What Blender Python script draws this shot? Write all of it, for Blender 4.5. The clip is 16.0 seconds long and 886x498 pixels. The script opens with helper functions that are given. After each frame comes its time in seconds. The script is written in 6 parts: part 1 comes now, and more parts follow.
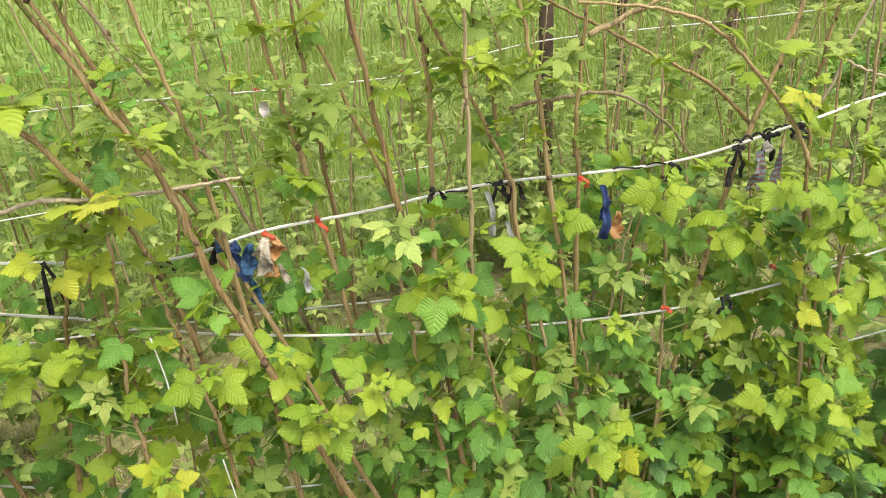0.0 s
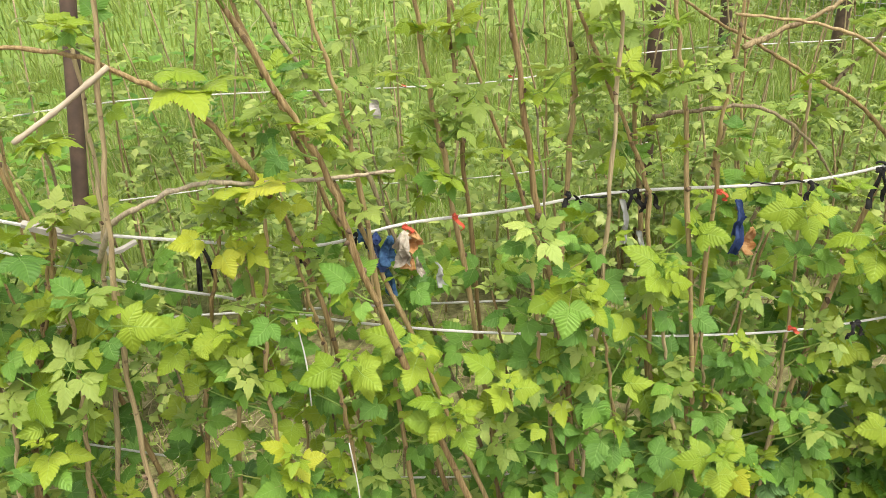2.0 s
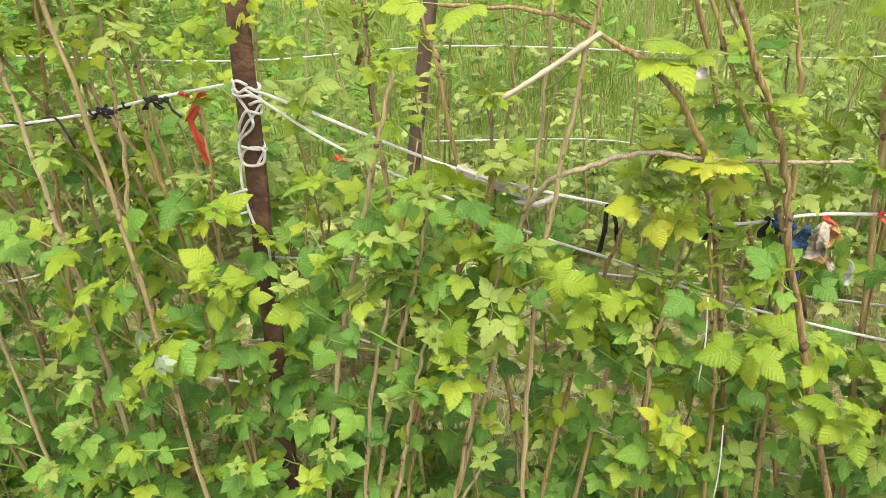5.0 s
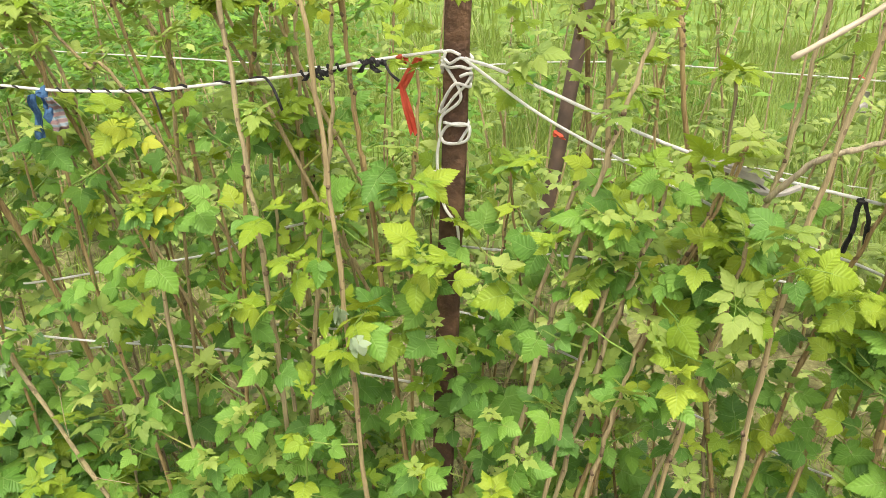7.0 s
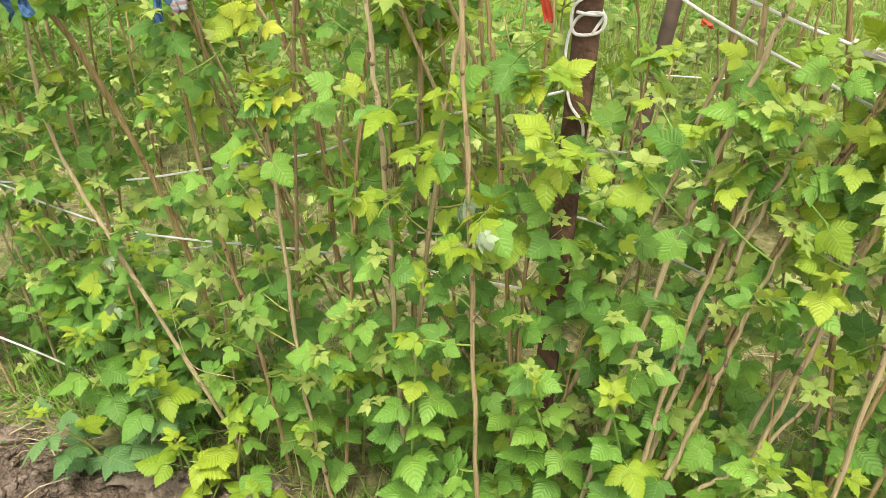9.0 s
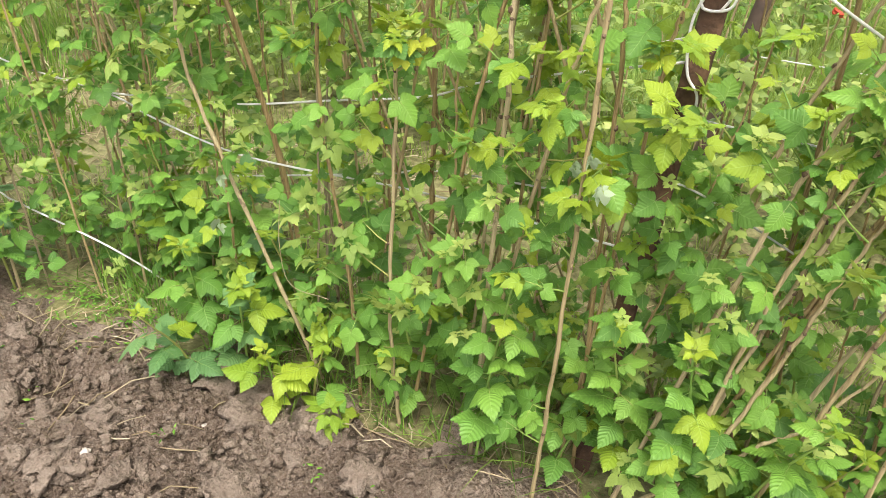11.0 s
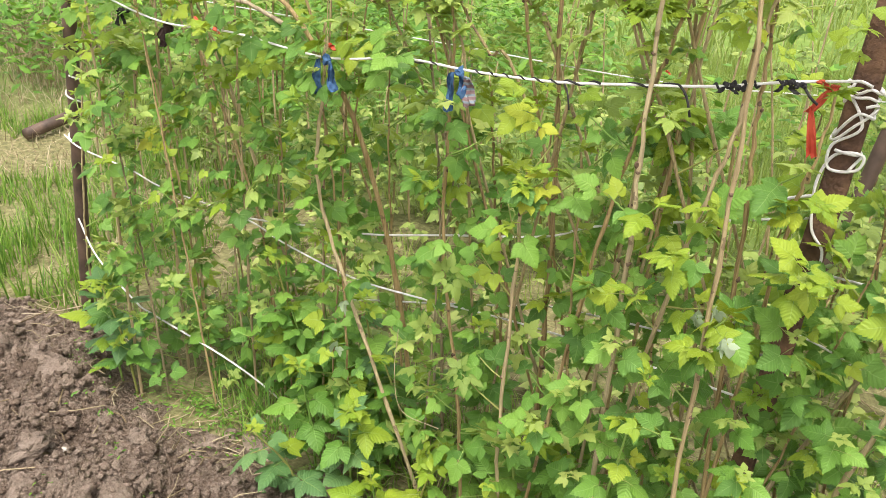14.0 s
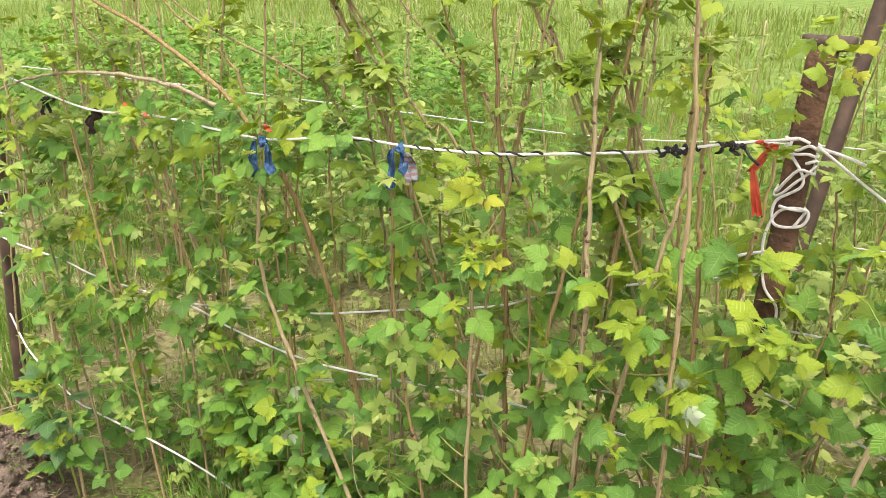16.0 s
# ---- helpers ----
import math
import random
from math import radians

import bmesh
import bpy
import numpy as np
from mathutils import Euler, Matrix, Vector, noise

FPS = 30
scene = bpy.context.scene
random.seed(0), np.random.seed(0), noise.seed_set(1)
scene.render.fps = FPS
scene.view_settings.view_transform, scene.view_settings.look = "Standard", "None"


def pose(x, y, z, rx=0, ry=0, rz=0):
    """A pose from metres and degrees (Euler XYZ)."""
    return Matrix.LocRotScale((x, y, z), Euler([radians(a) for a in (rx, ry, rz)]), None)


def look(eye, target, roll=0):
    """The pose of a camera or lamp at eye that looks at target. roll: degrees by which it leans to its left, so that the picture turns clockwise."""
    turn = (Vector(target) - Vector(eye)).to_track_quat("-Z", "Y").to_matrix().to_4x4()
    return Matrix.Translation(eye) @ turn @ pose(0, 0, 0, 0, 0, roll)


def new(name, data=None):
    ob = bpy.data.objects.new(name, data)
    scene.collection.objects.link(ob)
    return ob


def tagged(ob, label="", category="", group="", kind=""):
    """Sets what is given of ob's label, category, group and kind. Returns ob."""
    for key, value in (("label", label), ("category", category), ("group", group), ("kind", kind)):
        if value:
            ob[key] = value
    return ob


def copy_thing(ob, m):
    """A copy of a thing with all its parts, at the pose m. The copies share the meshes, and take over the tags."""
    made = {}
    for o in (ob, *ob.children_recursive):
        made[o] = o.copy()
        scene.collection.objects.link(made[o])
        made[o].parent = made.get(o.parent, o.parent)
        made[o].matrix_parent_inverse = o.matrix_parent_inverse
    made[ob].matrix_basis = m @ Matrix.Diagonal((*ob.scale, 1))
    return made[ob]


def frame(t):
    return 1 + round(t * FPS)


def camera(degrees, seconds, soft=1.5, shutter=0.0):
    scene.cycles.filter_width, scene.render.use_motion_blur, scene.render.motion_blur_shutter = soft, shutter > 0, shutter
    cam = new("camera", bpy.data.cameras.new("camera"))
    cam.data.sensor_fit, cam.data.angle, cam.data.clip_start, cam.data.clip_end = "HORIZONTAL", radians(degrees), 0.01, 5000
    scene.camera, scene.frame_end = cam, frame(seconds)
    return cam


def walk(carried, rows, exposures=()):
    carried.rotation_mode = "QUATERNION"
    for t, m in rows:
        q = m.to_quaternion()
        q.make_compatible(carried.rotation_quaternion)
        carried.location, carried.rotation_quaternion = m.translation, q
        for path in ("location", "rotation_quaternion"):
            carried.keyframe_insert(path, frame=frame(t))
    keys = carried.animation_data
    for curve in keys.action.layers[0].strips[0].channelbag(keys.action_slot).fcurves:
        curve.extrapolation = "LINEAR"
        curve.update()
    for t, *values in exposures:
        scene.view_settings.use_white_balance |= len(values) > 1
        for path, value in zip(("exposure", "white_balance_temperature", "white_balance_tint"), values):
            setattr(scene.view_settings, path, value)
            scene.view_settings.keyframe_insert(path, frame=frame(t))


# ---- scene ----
cam = camera(60.0, 16.0, soft=0.45)
PATH = [
    (0, (0.009, -0.015, 1.582), (0.402, 1.713, 0.656), -4.3),
    (0.5, (-0.015, -0.015, 1.587), (0.357, 1.723, 0.670), -4.2),
    (1, (-0.044, -0.013, 1.588), (0.285, 1.738, 0.679), -4.0),
    (1.5, (-0.069, -0.010, 1.589), (0.213, 1.750, 0.684), -3.7),
    (2, (-0.107, -0.011, 1.589), (0.123, 1.758, 0.684), -3.0),
    (2.5, (-0.143, -0.009, 1.595), (0.027, 1.765, 0.688), -2.3),
    (3, (-0.192, -0.007, 1.606), (-0.112, 1.772, 0.696), -2.3),
    (3.5, (-0.250, -0.008, 1.613), (-0.270, 1.768, 0.694), -2.1),
    (4, (-0.314, -0.010, 1.618), (-0.430, 1.755, 0.685), -1.8),
    (4.5, (-0.369, -0.014, 1.622), (-0.558, 1.736, 0.672), -2.1),
    (5, (-0.428, -0.013, 1.634), (-0.729, 1.698, 0.644), -2.9),
    (5.2, (-0.449, -0.010, 1.634), (-0.780, 1.692, 0.638), -2.9),
    (7.3, (-0.724, -0.021, 1.497), (-1.173, 1.723, 0.626), -1.4),
    (7.5, (-0.742, -0.028, 1.494), (-1.193, 1.716, 0.625), -1.3),
    (8, (-0.774, -0.032, 1.477), (-1.245, 1.693, 0.583), -1.2),
    (8.5, (-0.791, -0.034, 1.462), (-1.296, 1.648, 0.504), -1.2),
    (9, (-0.815, -0.046, 1.439), (-1.356, 1.583, 0.412), -1.6),
    (9.2, (-0.823, -0.055, 1.431), (-1.366, 1.554, 0.375), -1.4),
    (11.3, (-0.947, -0.204, 1.481), (-1.523, 1.343, 0.351), 4.3),
    (11.5, (-0.954, -0.212, 1.487), (-1.549, 1.334, 0.367), 4.5),
    (12, (-0.965, -0.229, 1.496), (-1.632, 1.309, 0.404), 4.2),
    (12.5, (-0.976, -0.236, 1.499), (-1.704, 1.296, 0.439), 4.1),
    (13, (-0.982, -0.237, 1.513), (-1.748, 1.301, 0.489), 3.8),
    (13.5, (-0.982, -0.240, 1.524), (-1.785, 1.314, 0.554), 3.4),
    (14, (-0.984, -0.236, 1.528), (-1.824, 1.353, 0.651), 2.6),
    (14.5, (-0.982, -0.211, 1.534), (-1.813, 1.403, 0.696), 2.0),
    (15, (-0.986, -0.203, 1.538), (-1.801, 1.440, 0.741), 1.3),
    (15.5, (-0.997, -0.187, 1.546), (-1.790, 1.482, 0.781), 0.7),
    (16, (-1.007, -0.181, 1.552), (-1.764, 1.513, 0.805), 0.3),
]
walk(cam, [(t, look(eye, target, roll)) for t, eye, target, roll in PATH], [(0, 1.19, 7000, 10), (5, 1.24, 7100, 11), (7.5, 1.34, 7150, 9), (9, 1.39, 7100, 9), (11.5, 1.46, 6750, 12), (13, 1.41, 6750, 13), (14.5, 1.31, 6850, 15), (16, 1.29, 7000, 17)])

# ---------------------------------------------------------------- light
SUN_EL, SUN_AZ = radians(68), radians(155)
world = bpy.data.worlds.new("overcast_sky")
scene.world = world
world.use_nodes = True
wn, wl = world.node_tree.nodes, world.node_tree.links
sky = wn.new("ShaderNodeTexSky")
sky.sky_type = "NISHITA"
sky.sun_disc = False
sky.sun_elevation, sky.sun_rotation = SUN_EL, SUN_AZ
sky.air_density, sky.dust_density = 1.0, 4.0
haze = wn.new("ShaderNodeHueSaturation")
haze.inputs["Saturation"].default_value = 0.25
wl.new(sky.outputs["Color"], haze.inputs["Color"])
wl.new(haze.outputs["Color"], wn["Background"].inputs["Color"])
wn["Background"].inputs["Strength"].default_value = 0.138

sun = new("sun", bpy.data.lights.new("sun", "SUN"))
sun.data.energy, sun.data.angle, sun.data.color = 1.05, radians(20), (1.0, 0.96, 0.9)
sun.matrix_world = look((0, 0, 0), (-math.sin(SUN_AZ) * math.cos(SUN_EL), -math.cos(SUN_AZ) * math.cos(SUN_EL), -math.sin(SUN_EL)))


# ---------------------------------------------------------------- materials
class Mat:
    """A node material with short names for its nodes."""

    def __init__(self, name, rough=0.6, spec=0.4):
        self.m = bpy.data.materials.new(name)
        self.m.use_nodes = True
        self.n, self.l = self.m.node_tree.nodes, self.m.node_tree.links
        self.b = self.n["Principled BSDF"]
        self.b.inputs["Roughness"].default_value = rough
        self.b.inputs["Specular IOR Level"].default_value = spec
        self.tc = self.n.new("ShaderNodeTexCoord")

    def node(self, kind, **links):
        nd = self.n.new(kind)
        for k, v in links.items():
            sock = nd.inputs[k.replace("_", " ")]
            if isinstance(v, bpy.types.NodeSocket):
                self.l.new(v, sock)
            else:
                sock.default_value = v
        return nd

    def noise(self, scale, detail=3.0, coord=None, rough=0.55):
        return self.node("ShaderNodeTexNoise", Vector=coord or self.tc.outputs["Object"], Scale=scale, Detail=detail, Roughness=rough).outputs["Fac"]

    def ramp(self, fac, *stops):
        r = self.n.new("ShaderNodeValToRGB")
        self.l.new(fac, r.inputs["Fac"])
        while len(r.color_ramp.elements) < len(stops):
            r.color_ramp.elements.new(0.5)
        for e, (p, c) in zip(r.color_ramp.elements, stops):
            e.position, e.color = p, (*c, 1)
        return r.outputs["Color"]

    def mix(self, fac, a, b, mode="MIX"):
        nd = self.n.new("ShaderNodeMix")
        nd.data_type, nd.blend_type = "RGBA", mode
        for i, v in ((0, fac), (6, a), (7, b)):
            if isinstance(v, bpy.types.NodeSocket):
                self.l.new(v, nd.inputs[i])
            else:
                nd.inputs[i].default_value = (*v, 1) if isinstance(v, tuple) else v
        return nd.outputs[2]

    def math(self, op, a, b=0.0, c=0.0):
        nd = self.n.new("ShaderNodeMath")
        nd.operation = op
        for i, v in enumerate((a, b, c)):
            if isinstance(v, bpy.types.NodeSocket):
                self.l.new(v, nd.inputs[i])
            else:
                nd.inputs[i].default_value = v
        return nd.outputs[0]

    def grains(self):
        """Rounded grains at two sizes."""
        a = self.node("ShaderNodeTexVoronoi", Vector=self.tc.outputs["Object"], Scale=75.0).outputs["Distance"]
        b = self.node("ShaderNodeTexVoronoi", Vector=self.tc.outputs["Object"], Scale=190.0).outputs["Distance"]
        return self.math("MULTIPLY", self.math("ADD", a, self.math("MULTIPLY", b, 0.6)), -0.8)

    def random(self):
        return self.n.new("ShaderNodeObjectInfo").outputs["Random"]

    def island(self):
        return self.n.new("ShaderNodeNewGeometry").outputs["Random Per Island"]

    def colour(self, sock):
        self.l.new(sock, self.b.inputs["Base Color"])
        return self

    def bump(self, h, strength=0.4, dist=0.01):
        bp = self.node("ShaderNodeBump", Height=h, Strength=strength, Distance=dist)
        self.l.new(bp.outputs["Normal"], self.b.inputs["Normal"])
        return self

    def translucent(self, amount, col):
        t = self.n.new("ShaderNodeBsdfTranslucent")
        self.l.new(col, t.inputs["Color"])
        mx = self.n.new("ShaderNodeMixShader")
        mx.inputs[0].default_value = amount
        self.l.new(self.b.outputs[0], mx.inputs[1])
        self.l.new(t.outputs[0], mx.inputs[2])
        self.l.new(mx.outputs[0], self.n["Material Output"].inputs["Surface"])
        return self


def leaf_material(name, dark, mid, light, through_col, amount=0.24, island=False, veins=True, rough=0.44):
    m = Mat(name, rough, 0.3)
    rnd = m.island() if island else m.random()
    base = m.ramp(rnd, (0.0, dark), (0.45, mid), (1.0, light))
    blotch = m.noise(9.0, 3.0)
    base = m.mix(m.math("MULTIPLY", blotch, 0.45), base, m.mix(0.5, base, light))
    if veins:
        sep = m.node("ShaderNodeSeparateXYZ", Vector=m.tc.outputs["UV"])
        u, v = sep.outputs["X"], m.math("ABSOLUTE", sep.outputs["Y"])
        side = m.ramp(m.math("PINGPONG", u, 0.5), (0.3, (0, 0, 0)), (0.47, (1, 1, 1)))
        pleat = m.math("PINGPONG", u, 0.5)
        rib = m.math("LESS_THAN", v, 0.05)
        # side veins darkened, ridges lightened in the colour to stand for pleat shading
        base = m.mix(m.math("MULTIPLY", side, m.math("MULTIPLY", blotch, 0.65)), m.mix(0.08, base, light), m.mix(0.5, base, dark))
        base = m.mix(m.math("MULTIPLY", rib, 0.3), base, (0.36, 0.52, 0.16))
        fine = m.noise(5.0, 3.0, m.tc.outputs["UV"], 0.7)
        h = m.math("ADD", m.math("MULTIPLY", pleat, -2.4), m.math("MULTIPLY", fine, 0.7))
        m.bump(h, 0.4, 0.002)
    m.colour(base)
    m.translucent(amount, m.mix(0.55, base, through_col))
    return m.m


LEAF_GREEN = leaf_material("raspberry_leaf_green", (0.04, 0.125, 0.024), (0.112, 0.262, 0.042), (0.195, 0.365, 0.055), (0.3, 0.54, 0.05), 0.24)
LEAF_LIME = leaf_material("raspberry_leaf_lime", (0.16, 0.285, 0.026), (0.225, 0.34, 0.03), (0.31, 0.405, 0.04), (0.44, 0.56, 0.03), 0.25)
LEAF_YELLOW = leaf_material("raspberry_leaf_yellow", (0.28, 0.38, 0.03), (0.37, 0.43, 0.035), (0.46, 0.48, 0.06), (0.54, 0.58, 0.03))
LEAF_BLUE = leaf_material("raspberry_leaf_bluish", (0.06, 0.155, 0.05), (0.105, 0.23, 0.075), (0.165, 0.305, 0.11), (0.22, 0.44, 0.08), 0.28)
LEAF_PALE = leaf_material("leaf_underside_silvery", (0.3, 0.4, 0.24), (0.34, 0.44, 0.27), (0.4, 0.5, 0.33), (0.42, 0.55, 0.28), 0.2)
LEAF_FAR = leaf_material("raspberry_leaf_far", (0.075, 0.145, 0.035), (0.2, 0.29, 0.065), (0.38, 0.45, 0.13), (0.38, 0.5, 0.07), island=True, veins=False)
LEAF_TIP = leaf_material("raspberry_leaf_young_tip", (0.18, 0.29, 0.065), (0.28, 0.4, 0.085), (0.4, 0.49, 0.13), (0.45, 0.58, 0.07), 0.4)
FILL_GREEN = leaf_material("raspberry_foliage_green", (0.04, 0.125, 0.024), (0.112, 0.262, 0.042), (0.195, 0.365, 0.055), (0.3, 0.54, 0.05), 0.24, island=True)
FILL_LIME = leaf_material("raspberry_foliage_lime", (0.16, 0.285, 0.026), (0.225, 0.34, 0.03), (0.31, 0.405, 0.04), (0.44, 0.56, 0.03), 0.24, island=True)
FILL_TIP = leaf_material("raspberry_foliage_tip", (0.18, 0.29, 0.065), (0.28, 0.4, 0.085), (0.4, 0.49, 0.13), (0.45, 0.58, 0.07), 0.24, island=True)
WEED = leaf_material("weed_leaf", (0.05, 0.15, 0.02), (0.1, 0.24, 0.03), (0.2, 0.38, 0.05), (0.25, 0.45, 0.04), island=True, veins=False)

m = Mat("green_shoot", 0.55)
m.colour(m.ramp(m.random(), (0, (0.14, 0.28, 0.05)), (0.7, (0.25, 0.38, 0.08)), (1, (0.32, 0.3, 0.09))))
SHOOT = m.m

m = Mat("leaf_stalk", 0.55)
m.colour(m.ramp(m.random(), (0, (0.16, 0.3, 0.06)), (0.7, (0.28, 0.42, 0.09)), (1, (0.34, 0.33, 0.1))))
STALK = m.m


def cane_material(name, a, b, c):
    m = Mat(name, 0.62, 0.35)
    streak = m.node("ShaderNodeMapping", Vector=m.tc.outputs["Object"], Scale=(260, 260, 9)).outputs[0]
    s = m.noise(1.0, 4.0, streak, 0.65)
    patch = m.noise(7.0, 3.0)
    base = m.ramp(m.math("ADD", m.math("MULTIPLY", m.random(), 0.55), m.math("MULTIPLY", patch, 0.5)), (0.15, a), (0.5, b), (0.9, c))
    base = m.mix(m.ramp(s, (0.35, (0, 0, 0)), (0.65, (1, 1, 1))), m.mix(0.42, base, (0.075, 0.045, 0.018)), m.mix(0.4, base, (0.6, 0.48, 0.26)))
    dark = m.math("GREATER_THAN", m.noise(38.0, 2.0), 0.66)
    base = m.mix(m.math("MULTIPLY", dark, 0.55), base, (0.09, 0.055, 0.035))
    return m.colour(base).bump(s, 0.8, 0.004).m


CANE_BROWN = cane_material("cane_bark_brown", (0.17, 0.1, 0.034), (0.32, 0.215, 0.083), (0.46, 0.34, 0.165))
CANE_TAN = cane_material("cane_bark_tan", (0.27, 0.2, 0.095), (0.42, 0.335, 0.18), (0.54, 0.46, 0.29))
CANE_GREY = cane_material("cane_bark_weathered", (0.16, 0.13, 0.08), (0.27, 0.23, 0.15), (0.39, 0.35, 0.25))
m = Mat("cane_bud_dark", 0.8, 0.2)
m.colour(m.ramp(m.noise(90.0), (0.35, (0.07, 0.045, 0.03)), (0.65, (0.2, 0.14, 0.09)))).bump(m.noise(300.0), 0.6, 0.002)
CANE_BUD = m.m
CANE_PALE = cane_material("cane_bark_pale", (0.4, 0.34, 0.25), (0.5, 0.44, 0.34), (0.6, 0.54, 0.43))
CANE_FAR = cane_material("cane_bark_far", (0.22, 0.15, 0.07), (0.38, 0.29, 0.15), (0.5, 0.41, 0.25))

m = Mat("peeled_wood", 0.6)
m.colour(m.ramp(m.noise(30), (0.3, (0.38, 0.31, 0.21)), (0.7, (0.54, 0.47, 0.35)))).bump(m.noise(90), 0.3, 0.002)
WOOD_PALE = m.m

m = Mat("white_cord", 0.5)
strand = m.node("ShaderNodeTexWave", Vector=m.tc.outputs["UV"], Scale=1.0, Distortion=0.6).outputs["Fac"]
m.colour(m.mix(m.math("MULTIPLY", m.noise(14.0), 0.45), (0.86, 0.86, 0.83), (0.66, 0.64, 0.58))).bump(strand, 0.5, 0.002)
CORD = m.m
m = Mat("rusty_iron", 0.8, 0.3)
rust = m.noise(11.0, 6.0, rough=0.7)
m.b.inputs["Metallic"].default_value = 0.15
m.colour(m.mix(m.math("MULTIPLY", m.noise(60, 3), 0.5), m.ramp(rust, (0.3, (0.035, 0.021, 0.014)), (0.5, (0.1, 0.055, 0.035)), (0.68, (0.22, 0.125, 0.07))), (0.07, 0.045, 0.035))).bump(m.noise(75, 4), 0.9, 0.008)
RUST = m.m
m = Mat("dark_iron", 0.6, 0.4)
m.colour(m.ramp(m.noise(16.0, 5.0), (0.3, (0.05, 0.033, 0.024)), (0.5, (0.085, 0.056, 0.04)), (0.7, (0.14, 0.09, 0.06)))).bump(m.noise(80, 4), 0.4, 0.003)
IRON = m.m


def cloth(name, a, b, rough=0.85, scale=25.0):
    m = Mat(name, rough, 0.2)
    weave = m.noise(420.0, 2.0)
    m.colour(m.mix(m.math("MULTIPLY", weave, 0.3), m.ramp(m.noise(scale, 3.0), (0.35, a), (0.65, b)), a)).bump(weave, 0.3, 0.001)
    return m.m


BLACK = cloth("black_stocking", (0.016, 0.016, 0.017), (0.05, 0.048, 0.048), scale=90.0)
BLUE = cloth("blue_rag", (0.02, 0.055, 0.13), (0.075, 0.17, 0.31), scale=80.0)
NAVY = cloth("navy_rag", (0.02, 0.04, 0.12), (0.06, 0.1, 0.24))
BROWNRAG = cloth("brown_rag", (0.025, 0.017, 0.015), (0.07, 0.045, 0.04))
PEACH = cloth("orange_rag", (0.36, 0.17, 0.06), (0.5, 0.32, 0.16), scale=70.0)
BEIGE = cloth("beige_rag", (0.26, 0.22, 0.17), (0.52, 0.48, 0.4), scale=70.0)
GREYRAG = cloth("grey_rag", (0.36, 0.33, 0.31), (0.55, 0.52, 0.48))
SILVER = cloth("translucent_film", (0.32, 0.33, 0.31), (0.48, 0.5, 0.47), 0.4)
RED = cloth("red_plastic_tape", (0.42, 0.05, 0.03), (0.58, 0.11, 0.06), 0.5)

m = Mat("striped_rag", 0.85, 0.2)
wv = m.node("ShaderNodeTexWave", Vector=m.tc.outputs["Object"], Scale=28.0, Distortion=1.0)
wv.bands_direction = "Z"
m.colour(m.ramp(wv.outputs["Fac"], (0.3, (0.2, 0.13, 0.13)), (0.6, (0.27, 0.23, 0.21)), (0.8, (0.2, 0.26, 0.29))))
STRIPED = m.m

m = Mat("grass_blade", 0.45, 0.5)
gcol = m.ramp(m.island(), (0, (0.135, 0.205, 0.045)), (0.4, (0.215, 0.3, 0.06)), (0.92, (0.28, 0.36, 0.085)), (1, (0.54, 0.47, 0.32)))
m.colour(gcol).translucent(0.4, m.mix(0.5, gcol, (0.4, 0.48, 0.08)))
GRASS = m.m
m = Mat("low_grass_blade", 0.55, 0.3)
gcol = m.ramp(m.island(), (0, (0.12, 0.21, 0.04)), (0.55, (0.26, 0.38, 0.07)), (0.88, (0.4, 0.5, 0.12)), (1, (0.45, 0.4, 0.2)))
m.colour(gcol).translucent(0.35, m.mix(0.5, gcol, (0.3, 0.5, 0.05)))
GRASS_LOW = m.m
m = Mat("verge_blade", 0.5, 0.3)
gcol = m.ramp(m.island(), (0, (0.05, 0.13, 0.02)), (0.5, (0.14, 0.28, 0.04)), (0.9, (0.26, 0.4, 0.07)), (1, (0.42, 0.37, 0.19)))
m.colour(gcol).translucent(0.35, m.mix(0.5, gcol, (0.3, 0.5, 0.05)))
VERGE = m.m
m = Mat("dry_straw", 0.7, 0.25)
m.colour(m.ramp(m.island(), (0, (0.2, 0.145, 0.08)), (0.6, (0.37, 0.3, 0.18)), (1, (0.52, 0.45, 0.31))))
STRAW = m.m

m = Mat("tilled_soil", 0.95, 0.15)
fine = m.noise(110.0, 6.0, rough=0.75)
big = m.noise(5.0, 4.0)
own = m.math("MULTIPLY", m.math("SUBTRACT", m.island(), 0.5), 0.22)
soil = m.ramp(m.math("ADD", own, m.math("ADD", m.math("MULTIPLY", fine, 0.65), m.math("MULTIPLY", big, 0.35))), (0.28, (0.09, 0.064, 0.047)), (0.44, (0.265, 0.198, 0.148)), (0.64, (0.45, 0.36, 0.285)))
m.colour(soil).bump(m.math("ADD", m.math("MULTIPLY", m.grains(), 0.5), fine), 1.0, 0.02)
SOIL = m.m

m = Mat("ground_mix", 0.95, 0.15)
sep = m.node("ShaderNodeSeparateXYZ", Vector=m.tc.outputs["Object"])
wob = m.math("MULTIPLY", m.math("SUBTRACT", m.noise(3.0, 4.0), 0.5), 0.5)
edge = m.math("ADD", sep.outputs["Y"], wob)
shift = m.math("MULTIPLY", m.math("MINIMUM", m.math("MAXIMUM", m.math("MULTIPLY_ADD", sep.outputs["X"], -2.0, -5.4), 0.0), 1.0), 0.22)
bed = m.math("LESS_THAN", m.math("SUBTRACT", edge, shift), 1.05)
left = m.math("GREATER_THAN", m.math("ADD", sep.outputs["X"], wob), -3.68)
bed = m.math("MULTIPLY", bed, left)
fine = m.noise(95.0, 6.0, rough=0.75)
